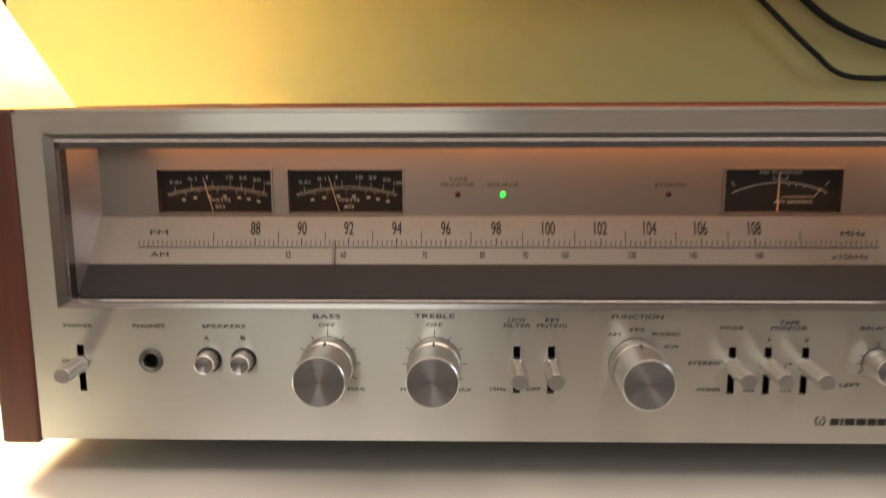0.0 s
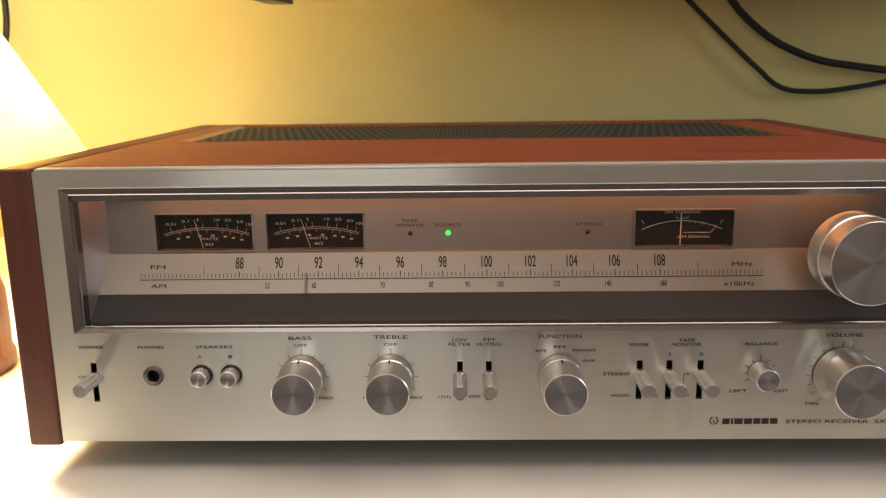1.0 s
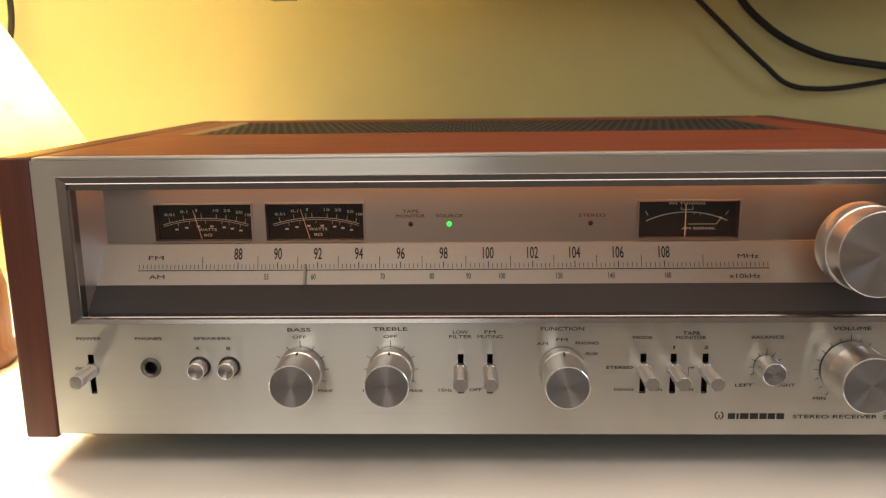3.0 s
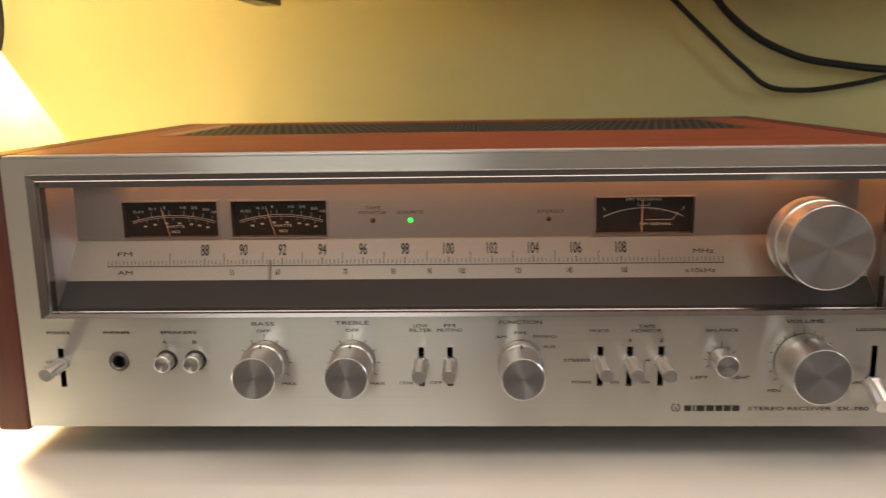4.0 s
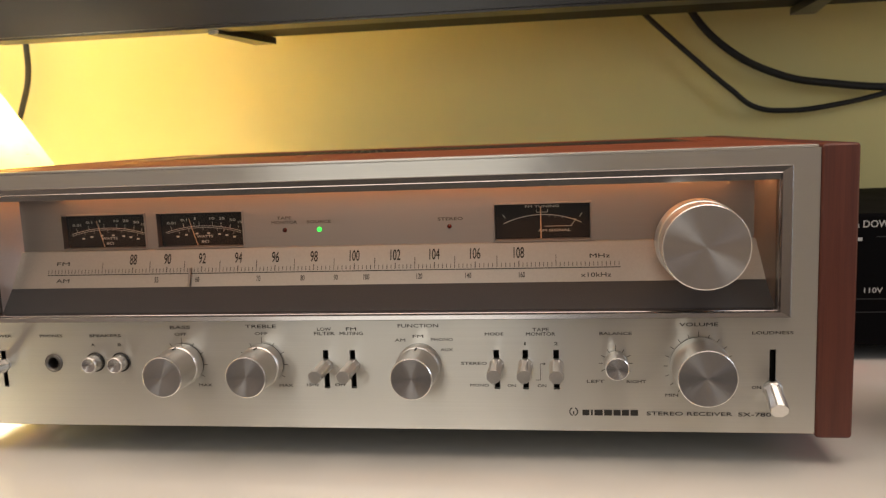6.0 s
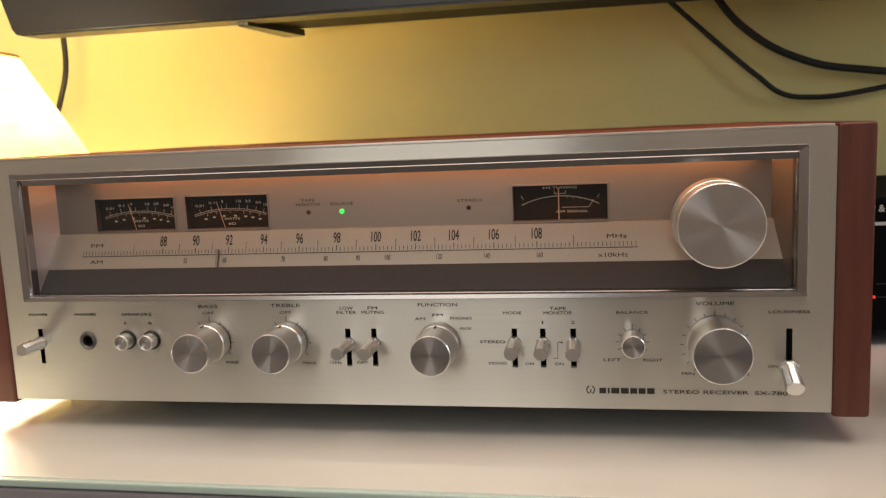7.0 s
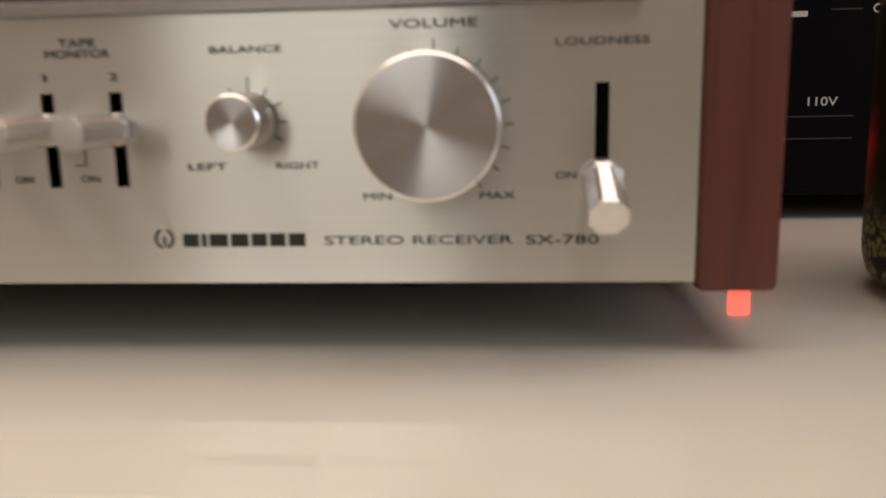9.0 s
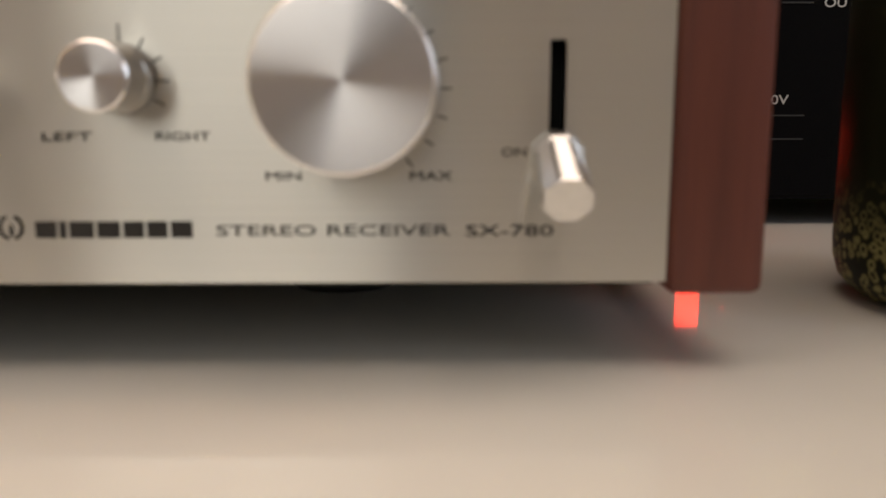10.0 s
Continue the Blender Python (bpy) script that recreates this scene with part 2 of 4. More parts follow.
def box(x0, x1, y0, y1, z0, z1, bevel=0.0, segments=2, into=None):
    bm = bmesh.new()
    bmesh.ops.create_cube(bm, size=1, matrix=Matrix.LocRotScale(((x0 + x1) / 2, (y0 + y1) / 2, (z0 + z1) / 2), None, (x1 - x0, y1 - y0, z1 - z0)))
    if bevel:
        bmesh.ops.bevel(bm, geom=bm.edges[:], offset=bevel, segments=segments, affect="EDGES", profile=0.6)
    if into is not None:
        me = bpy.data.meshes.new("tmp")
        bm.to_mesh(me)
        bm.free()
        into.from_mesh(me)
        bpy.data.meshes.remove(me)
        return into
    return bm


def lathe(profile, segments=64, closed_ends=True):
    """A turned solid about z from (radius, height) pairs."""
    bm = bmesh.new()
    rings = []
    for r, z in profile:
        if r < 1e-6:
            rings.append([bm.verts.new((0, 0, z))])
        else:
            rings.append([bm.verts.new((r * math.cos(2 * math.pi * k / segments), r * math.sin(2 * math.pi * k / segments), z)) for k in range(segments)])
    for a, b in zip(rings, rings[1:]):
        for k in range(segments):
            n = (k + 1) % segments
            if len(a) == 1 and len(b) == 1:
                continue
            if len(a) == 1:
                bm.faces.new((a[0], b[n], b[k]))
            elif len(b) == 1:
                bm.faces.new((a[k], a[n], b[0]))
            else:
                bm.faces.new((a[k], a[n], b[n], b[k]))
    bmesh.ops.recalc_face_normals(bm, faces=bm.faces[:])
    return bm


def plate(x0, x1, z0, z1, y0, y1, openings):
    """An upright plate facing -y with rectangular openings (x0, x1, z0, z1) right through it."""
    xs = sorted({x0, x1, *(v for o in openings for v in o[:2])})
    zs = sorted({z0, z1, *(v for o in openings for v in o[2:])})
    bm = bmesh.new()
    made = {}

    def v(x, y, z):
        key = (round(x, 6), round(y, 6), round(z, 6))
        if key not in made:
            made[key] = bm.verts.new(key)
        return made[key]

    def solid(i, j):
        if not (0 <= i < len(xs) - 1 and 0 <= j < len(zs) - 1):
            return False
        cx, cz = (xs[i] + xs[i + 1]) / 2, (zs[j] + zs[j + 1]) / 2
        return not any(a < cx < b and c < cz < d for a, b, c, d in openings)

    for i in range(len(xs) - 1):
        for j in range(len(zs) - 1):
            if not solid(i, j):
                continue
            a, b, c, d = xs[i], xs[i + 1], zs[j], zs[j + 1]
            bm.faces.new((v(a, y0, c), v(b, y0, c), v(b, y0, d), v(a, y0, d)))
            bm.faces.new((v(a, y1, d), v(b, y1, d), v(b, y1, c), v(a, y1, c)))
            for di, dj, p, q in ((-1, 0, (a, c), (a, d)), (1, 0, (b, d), (b, c)), (0, -1, (b, c), (a, c)), (0, 1, (a, d), (b, d))):
                if not solid(i + di, j + dj):
                    bm.faces.new((v(p[0], y0, p[1]), v(q[0], y0, q[1]), v(q[0], y1, q[1]), v(p[0], y1, p[1])))
    bmesh.ops.recalc_face_normals(bm, faces=bm.faces[:])
    return bm


def frame_rings(rings):
    """A frame from rectangular rings (x0, x1, z0, z1, y), joined one to the next."""
    bm = bmesh.new()
    loops = [[bm.verts.new(p) for p in ((a, y, c), (b, y, c), (b, y, d), (a, y, d))] for a, b, c, d, y in rings]
    for p, q in zip(loops, loops[1:]):
        for k in range(4):
            n = (k + 1) % 4
            bm.faces.new((p[k], p[n], q[n], q[k]))
    return bm


def text_bm(body, width, height):
    """Flat lettering in the plane y = 0, centred, of that width and height."""
    data = bpy.data.curves.new("lettering", "FONT")
    data.body, data.resolution_u = body, 3
    ob = bpy.data.objects.new("lettering", data)
    scene.collection.objects.link(ob)
    bpy.context.view_layer.update()
    me = bpy.data.meshes.new_from_object(ob.evaluated_get(bpy.context.evaluated_depsgraph_get()))
    bm = bmesh.new()
    bm.from_mesh(me)
    bpy.data.objects.remove(ob)
    bpy.data.curves.remove(data)
    bpy.data.meshes.remove(me)
    xs = [v.co.x for v in bm.verts]
    ys = [v.co.y for v in bm.verts]
    cx, cy, w, h = (min(xs) + max(xs)) / 2, (min(ys) + max(ys)) / 2, max(xs) - min(xs), max(ys) - min(ys)
    for v in bm.verts:
        v.co = ((v.co.x - cx) * width / w, 0, (v.co.y - cy) * height / h)
    return bm


def lettering(body, x, z, width, height, y, mat, parent, name="label_text", weight=0.03):
    """Printed words; copies shifted by a hair make the strokes bolder."""
    d = height * weight
    bm = text_bm(body, width - 2 * d, height - 2 * d)
    first = bm.verts[:]
    geom = bm.verts[:] + bm.edges[:] + bm.faces[:]
    for n, (dx, dz) in enumerate(((d, -d), (0, d))):
        extra = [e for e in bmesh.ops.duplicate(bm, geom=geom)["geom"] if isinstance(e, bmesh.types.BMVert)]
        bmesh.ops.translate(bm, verts=extra, vec=(dx, -0.00002 * (n + 1), dz))
    bmesh.ops.translate(bm, verts=first, vec=(-d, 0, -d))
    bmesh.ops.translate(bm, verts=bm.verts[:], vec=(x, y, z))
    return part(name, bm, mat, parent)


def stroke(bm, x0, z0, x1, z1, w, y):
    """A thin printed line in an upright plane."""
    d = Vector((x1 - x0, 0, z1 - z0))
    n = Vector((-d.z, 0, d.x)).normalized() * w / 2
    a, b = Vector((x0, y, z0)), Vector((x1, y, z1))
    bm.faces.new([bm.verts.new(p) for p in (a - n, b - n, b + n, a + n)])


def tube(name, points, radius, mat, parent):
    data = bpy.data.curves.new(name, "CURVE")
    data.dimensions, data.bevel_depth, data.bevel_resolution, data.resolution_u = "3D", radius, 4, 8
    sp = data.splines.new("BEZIER")
    sp.bezier_points.add(len(points) - 1)
    for bp, p in zip(sp.bezier_points, points):
        bp.co, bp.handle_left_type, bp.handle_right_type = p, "AUTO", "AUTO"
    ob = bpy.data.objects.new(name, data)
    scene.collection.objects.link(ob)
    bpy.context.view_layer.update()
    me = bpy.data.meshes.new_from_object(ob.evaluated_get(bpy.context.evaluated_depsgraph_get()))
    bpy.data.objects.remove(ob)
    me.materials.clear()
    me.materials.append(mat)
    for p in me.polygons:
        p.use_smooth = True
    out = new(name, me)
    if parent:
        place_child(out, parent, Matrix())
    return out


# ---- the room ----
structure("wall_back", box(-1.25, 2.2, 0.42, 0.54, -0.62, 1.9), WALL, "yellow painted wall behind the bench", "wall")
# unseen left wall, placed near so lamp light bounces onto the panel
structure("bounce_wall_left", box(-1.37, -1.25, -2.9, 0.54, -0.62, 1.9), ROOM_WALL, "unseen cream wall set close to bounce lamp light", "wall")
side_wall = bmesh.new()
for y0, y1, z0, z1 in ((-2.9, -1.60, -0.62, 1.9), (-0.70, 0.54, -0.62, 1.9), (-1.60, -0.70, -0.62, 0.15), (-1.60, -0.70, 1.35, 1.9)):
    box(2.2, 2.32, y0, y1, z0, z1, into=side_wall)
structure("wall_right", side_wall, ROOM_WALL, "unseen grey-cream painted room wall with a window", "wall")
structure("wall_front", plate(-1.37, 2.32, -0.62, 1.9, -3.02, -2.9, [(-1.15, 0.25, 0.20, 1.50)]), ROOM_WALL, "unseen grey-cream painted room wall with a window", "wall")
structure("floor", box(-1.37, 2.32, -3.02, 0.54, -0.72, -0.62), FLOOR, "grey carpeted floor", "floor")
structure("ceiling", box(-1.37, 2.32, -3.02, 0.54, 1.9, 2.0), CEILING, "pale painted ceiling", "ceiling")

FRAME_WHITE = plain("white_window_paint", (0.75, 0.75, 0.74), 0.4, 0, 0.03, (40, 40, 40))
# windows out of view, added to carry the front fill and side daylight
window_a = thing("added_window_1", (-0.45, -2.96, 0.20), "unseen white framed window behind the camera", "window", kind="structure")
part("window_frame", plate(-1.15, 0.25, 0.20, 1.50, -2.99, -2.93, [(-1.09, -0.48, 0.26, 1.44), (-0.42, 0.19, 0.26, 1.44)]), FRAME_WHITE, window_a)
window_b = thing("window_2", (2.26, -1.15, 0.15), "unseen white framed window behind the camera", "window", kind="structure")
sash = bmesh.new()
for y0, y1, z0, z1 in ((-1.60, -1.54, 0.15, 1.35), (-0.76, -0.70, 0.15, 1.35), (-1.54, -0.76, 0.15, 0.21), (-1.54, -0.76, 1.29, 1.35)):
    box(2.23, 2.29, y0, y1, z0, z1, into=sash)
part("window_frame", sash, FRAME_WHITE, window_b)

# ---- the bench ----
bench = thing("media_bench", (0, 0.17, -0.62), "low grey media bench with white glass top", "bench")
part("glass_top", box(-0.95, 0.95, -0.0655, 0.415, -0.004, 0.0, 0.0006, 2), GLASS_TOP, bench, "glossy white-backed glass top")
part("glass_edge", box(-0.95, 0.95, -0.0690, -0.0656, -0.004, -0.0003, 0.0008, 2), GLASS_EDGE, bench, "pale green polished glass edge")
part("carcass", box(-0.94, 0.94, -0.052, 0.41, -0.56, -0.0045, 0.002), CARCASS, bench)
for x0, x1 in ((-0.938, -0.314), (-0.311, 0.311), (0.314, 0.938)):
    part("drawer_front", box(x0, x1, -0.0685, -0.0525, -0.55, -0.0048, 0.0015), CARCASS, bench)
for x in (-0.9, 0.9):
    for y in (0.0, 0.36):
        part("leg", box(x - 0.025, x + 0.025, y - 0.025, y + 0.025, -0.62, -0.5605, 0.003), CARCASS, bench)

# ---- the receiver ----
receiver = thing("stereo_receiver", (0, 0.155, 0), "vintage silver stereo receiver with walnut cabinet on the glass bench", "stereo receiver")
SLOTS = {"power": (-0.198, 0.0370, 0.0570), "filter": (-0.019, 0.0370, 0.0570), "muting": (-0.005, 0.0370, 0.0570), "mode": (0.0678, 0.0370, 0.0570),
         "tape_one": (0.082, 0.0370, 0.0570), "tape_two": (0.097, 0.0370, 0.0570), "loud": (0.198, 0.0370, 0.0570)}
BUTTONS = (-0.1450, -0.1306)
HOLES = ((-0.169, 0.0503, 0.0031), (BUTTONS[0], 0.0508, 0.0036), (BUTTONS[1], 0.0508, 0.0036))
gaps = [(-0.2035, 0.2035, 0.0745, 0.1415)]
gaps += [(x - 0.0014, x + 0.0014, a, b) for x, a, b in SLOTS.values()]
gaps += [(x - r, x + r, z - r, z + r) for x, z, r in HOLES]
panel = part("front_panel", plate(-0.2174, 0.2174, 0.016, 0.1508, 0.0, 0.003, gaps), ALU, receiver, "brushed aluminium front panel with black lettering", uv=True)
part("panel_top_edge", box(-0.2165, 0.2165, 0.0004, 0.0075, 0.1509, 0.1522, 0.0005), ALU, receiver, "bright aluminium top edge", uv=True)
part("panel_backing", box(-0.215, 0.215, 0.011, 0.0125, 0.018, 0.0718), INSIDE, receiver)

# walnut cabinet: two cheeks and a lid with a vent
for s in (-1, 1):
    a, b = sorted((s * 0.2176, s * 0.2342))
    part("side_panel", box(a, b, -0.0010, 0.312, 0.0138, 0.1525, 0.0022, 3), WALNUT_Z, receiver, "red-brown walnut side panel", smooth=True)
LID = (-0.2168, 0.2168, 0.0078, 0.3115)
VENT = (-0.190, 0.190, 0.146, 0.287)


def lid_bm():
    """The wooden lid with a rectangular opening whose edges slope inwards."""
    bm = bmesh.new()
    x0, x1, y0, y1 = LID
    a0, a1, b0, b1 = VENT
    rings = [(x0, x1, y0, y1, 0.140), (x0, x1, y0, y1, 0.1516), (x0 + 0.0008, x1 - 0.0008, y0 + 0.0008, y1 - 0.0008, 0.1524),
             (a0 - 0.0062, a1 + 0.0062, b0 - 0.004, b1 + 0.004, 0.1524), (a0 - 0.0062, a1 + 0.0062, b0 - 0.004, b1 + 0.004, 0.140)]
    loops = [[bm.verts.new(p) for p in ((a, c, z), (b, c, z), (b, d, z), (a, d, z))] for a, b, c, d, z in rings]
    for p, q in zip(loops, loops[1:]):
        for k in range(4):
            n = (k + 1) % 4
            bm.faces.new((p[k], p[n], q[n], q[k]))
    bmesh.ops.recalc_face_normals(bm, faces=bm.faces[:])
    return bm


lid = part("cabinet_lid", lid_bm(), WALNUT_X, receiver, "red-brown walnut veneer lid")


def slot_field():
    """Staggered rows of slots on the vent plate, as a list of their centres."""
    a0, a1, b0, b1 = VENT
    px, py = 0.0058, 0.0128
    return [(a0 + px * (i + 0.6 + 0.5 * (j % 2)), b0 + py * (j + 0.6)) for j in range(int((b1 - b0) / py)) for i in range(int((a1 - a0) / px) - 1)]


def slots_bm():
    bm = bmesh.new()
    # flat dark patches laid on the unpierced plate give the slots' inner shade
    for x, y in slot_field():
        w, d = 0.0021, 0.0050
        bm.faces.new([bm.verts.new((x + a, y + b, 0.15172)) for a, b in ((-w * 0.6, -d), (w * 0.6, -d), (w, -d * 0.8), (w, d * 0.8), (w * 0.6, d), (-w * 0.6, d), (-w, d * 0.8), (-w, -d * 0.8))])
    return bm


a0, a1, b0, b1 = VENT
# only the left bevel is paler; the other three take the lid's walnut
PALE_BEVEL = plain("pale_left_bevel", (0.33, 0.20, 0.12), 0.45)
for quad, mat in ((((a0 - 0.0060, b0 - 0.0038), (a0, b0), (a0, b1), (a0 - 0.0060, b1 + 0.0038)), PALE_BEVEL), (((a1 + 0.0060, b1 + 0.0038), (a1, b1), (a1, b0), (a1 + 0.0060, b0 - 0.0038)), WALNUT_X),
                  (((a1 + 0.0060, b0 - 0.0038), (a1, b0), (a0, b0), (a0 - 0.0060, b0 - 0.0038)), WALNUT_X), (((a0 - 0.0060, b1 + 0.0038), (a0, b1), (a1, b1), (a1 + 0.0060, b1 + 0.0038)), WALNUT_X)):
    strip = bmesh.new()
    hi = [strip.verts.new((x, y, 0.1526 if n in (0, 3) else 0.1518)) for n, (x, y) in enumerate(quad)]
    lo = [strip.verts.new((v.co.x, v.co.y, 0.1415)) for v in hi]
    strip.faces.new(hi)
    strip.faces.new(list(reversed(lo)))
    for k in range(4):
        strip.faces.new((hi[k], lo[k], lo[(k + 1) % 4], hi[(k + 1) % 4]))
    bmesh.ops.recalc_face_normals(strip, faces=strip.faces[:])
    part("vent_bevel", strip, mat, lid, "pale bevelled end of the vent opening" if mat == PALE_BEVEL else "")
grille = part("vent_grille", box(*VENT, 0.1508, 0.1516), MESH_METAL, receiver, "black perforated metal vent grille")
tagged(part("vent_slot_patches", slots_bm(), INSIDE, grille), kind="stuff")
part("chassis", box(-0.2165, 0.2165, 0.026, 0.311, 0.0165, 0.1395), INSIDE, receiver)
part("bottom_plate", box(-0.216, 0.216, 0.004, 0.310, 0.0148, 0.0164), MESH_METAL, receiver)
for x in (-0.153, 0.153):
    for y in (0.076, 0.265):
        part("foot", lathe([(0, 0.0), (0.014, 0.0), (0.0155, 0.0015), (0.017, 0.013), (0.017, 0.0147), (0, 0.0147)], 40), RUBBER, receiver, m=pose(x, y, 0), smooth=True)

# the dial window and its bezel
X, Z0, Z1 = 0.2055, 0.0725, 0.1435
bezel = part("dial_bezel", frame_rings([
    (-X, X, Z0, Z1, 0.0002), (-X, X, Z0, Z1, -0.0010), (-X + 0.0005, X - 0.0005, Z0 + 0.0004, Z1 - 0.0004, -0.0016),
    (-X + 0.0046, X - 0.0046, Z0 + 0.0024, Z1 - 0.0031, -0.0012), (-X + 0.0050, X - 0.0050, Z0 + 0.0028, Z1 - 0.0035, -0.0016), (-X + 0.0053, X - 0.0053, Z0 + 0.0031, Z1 - 0.0038, -0.0002),
    (-X + 0.0056, X - 0.0056, Z0 + 0.0034, Z1 - 0.0066, 0.0004), (-X + 0.0057, X - 0.0057, Z0 + 0.0037, Z1 - 0.0070, 0.0058)]), CHROME, receiver, "polished grey metal bezel", uv=True)
for s in (-1, 1):
    side = bmesh.new()
    side.faces.new([side.verts.new(p) for p in ((s * 0.1998, 0.0058, 0.0763), (s * 0.1930, 0.0205, 0.0763), (s * 0.1930, 0.0205, 0.147), (s * 0.1998, 0.0058, 0.147))])
    part("dial_side_wall", side, SIDE_METAL, receiver)
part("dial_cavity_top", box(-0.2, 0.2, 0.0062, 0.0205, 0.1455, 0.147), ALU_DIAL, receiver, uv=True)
sill = bmesh.new()
sill.faces.new([sill.verts.new(p) for p in ((-0.2000, 0.0056, 0.0762), (0.2000, 0.0056, 0.0762), (0.1974, 0.0117, 0.0884), (-0.1974, 0.0117, 0.0884))])
part("dial_sill", sill, SILL, receiver, "dark grey sloping sill")

METERS = (-0.145, -0.090, 0.0912)
MW, MZ0, MZ1 = 0.0243, 0.1083, 0.1272
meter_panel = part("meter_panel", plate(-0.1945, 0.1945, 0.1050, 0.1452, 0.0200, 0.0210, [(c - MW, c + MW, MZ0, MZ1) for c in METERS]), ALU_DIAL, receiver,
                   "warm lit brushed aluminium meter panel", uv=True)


def scale_y(z):
    """The scale leans back: how deep its printed face lies at that height."""
    return 0.0140 + 0.375 * (z - 0.0948)


def lean(ob):
    for v in ob.data.vertices:
        v.co.y += scale_y(v.co.z)
    return ob


slab = bmesh.new()
profile = [(scale_y(0.0885), 0.0885), (scale_y(0.1074), 0.1074), (0.0199, 0.1077), (0.0199, 0.0885)]
ends = [[slab.verts.new((s * (0.1998 - 0.4626 * (y - 0.0058)), y, z)) for y, z in profile] for s in (-1, 1)]
slab.faces.new(ends[0])
slab.faces.new(list(reversed(ends[1])))
for k in range(4):
    n = (k + 1) % 4
    slab.faces.new((ends[0][k], ends[1][k], ends[1][n], ends[0][n]))
bmesh.ops.recalc_face_normals(slab, faces=slab.faces[:])
scale_plate = part("dial_scale_plate", slab, SCALE_PLATE, receiver, "silver-white tuning scale with black numerals")

# one long lamp tube above the meters, inside the cavity
x0, x1 = -0.175, 0.185
part("dial_lamp_tube", lathe([(0, 0), (0.0011, 0.0004), (0.0014, 0.002), (0.0014, x1 - x0 - 0.002), (0.0011, x1 - x0 - 0.0004), (0, x1 - x0)], 16), BULB_ORANGE, receiver,
     "glowing orange tubular dial lamp", m=pose(x0, 0.0100, 0.1440, 0, 90, 0), smooth=True)

# glass window in front of the dial, with a round hole for the tuning knob


def pane_bm():
    bm = bmesh.new()
    n, cx, cz, r = 48, 0.1640, 0.1092, 0.0066
    y = 0.0046
    outer = [(-0.2001, 0.0766), (0.2001, 0.0766), (0.2001, 0.1364), (-0.2001, 0.1364)]
    ring = []
    for k in range(n):
        a = 2 * math.pi * k / n
        ring.append((cx + r * math.cos(a), cz + r * math.sin(a)))
    edges = []
    for pts in (outer, ring):
        vs = [bm.verts.new((x, y, z)) for x, z in pts]
        edges += [bm.edges.new((vs[k], vs[(k + 1) % len(vs)])) for k in range(len(vs))]
    bmesh.ops.triangle_fill(bm, use_beauty=True, edges=edges)
    return bm


pane = part("dial_glass", pane_bm(), PANE, receiver, "faintly tinted dial window")
pane.visible_shadow = False

# tuning scale printing
YS = -0.00015
FM_AT = {88: -0.1276, 90: -0.1081, 92: -0.0885, 94: -0.0684, 96: -0.0480, 98: -0.0271, 100: -0.0054, 102: 0.0161, 104: 0.0364, 106: 0.0573, 108: 0.0793}
for value, x in FM_AT.items():
    lean(lettering(str(value), x, 0.1028, 0.0040 if value < 100 else 0.0053, 0.0054, YS, PRINT, scale_plate, "scale_number", weight=0.012))
for value, x in ((55, -0.1135), (60, -0.0905), (70, -0.0567), (80, -0.0328), (90, -0.0150), (100, 0.0012), (120, 0.0288), (140, 0.0538), (160, 0.0808)):
    lean(lettering(str(value), x, 0.0922, 0.0022 if value < 100 else 0.0030, 0.0027, YS, PRINT, scale_plate, "scale_number", weight=0.01))
for body, x, z, w, h in (("FM", -0.1682, 0.1011, 0.0075, 0.0019), ("AM", -0.1675, 0.0923, 0.0077, 0.0019), ("MHz", 0.1193, 0.1007, 0.0100, 0.0020), ("x10kHz", 0.1172, 0.0917, 0.0148, 0.0021)):
    lean(lettering(body, x, z, w, h, YS, PRINT, scale_plate, weight=0.015))
ticks = bmesh.new()
stroke(ticks, -0.1768, 0.0952, 0.1292, 0.0952, 0.0004, YS)
known = sorted(FM_AT.items())
marks = [(a + (b - a) * k / 10, k) for (_, a), (_, b) in zip(known, known[1:]) for k in range(10)] + [(known[-1][1], 0)]
marks += [(known[0][1] - 0.00195 * k, 5 if k == 9 else 9) for k in range(1, 26)]
marks += [(known[-1][1] + 0.00205 * k, 5 if k == 9 else 9) for k in range(1, 25)]
for x, k in marks:
    top = 0.1015 if k == 5 else 0.0988 if k == 0 else 0.0980
    stroke(ticks, x, 0.0959, x, top, 0.00042 if k == 0 else 0.00028, YS)
tagged(lean(part("scale_ticks", ticks, PRINT, scale_plate)), kind="stuff")
lean(part("dial_pointer", box(-0.0951, -0.0939, -0.0016, -0.0006, 0.0888, 0.0982, 0.0002), ALU_DIAL, receiver, "thin silver tuning pointer", uv=True))

# power meters and tuning meter


def arc(bm, cx, cz, r, a0, a1, w, y, n=20):
    for k in range(n):
        p, q = (radians(a0 + (a1 - a0) * i / n) for i in (k, k + 1))
        stroke(bm, cx + r * math.sin(p), cz + r * math.cos(p), cx + r * math.sin(q), cz + r * math.cos(q), w, y)


def meter_case(c, label):
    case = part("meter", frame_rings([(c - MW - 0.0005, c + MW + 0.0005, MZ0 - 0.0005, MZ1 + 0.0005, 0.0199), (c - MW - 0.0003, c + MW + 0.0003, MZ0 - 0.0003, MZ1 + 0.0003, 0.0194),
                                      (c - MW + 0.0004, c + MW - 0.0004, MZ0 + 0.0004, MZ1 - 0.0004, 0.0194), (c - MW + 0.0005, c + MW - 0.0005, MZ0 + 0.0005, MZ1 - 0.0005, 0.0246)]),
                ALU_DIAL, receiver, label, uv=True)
    part("meter_face", box(c - MW + 0.0002, c + MW - 0.0002, 0.0240, 0.0248, MZ0 + 0.0002, MZ1 - 0.0002), METER_FACE, case)
    return case


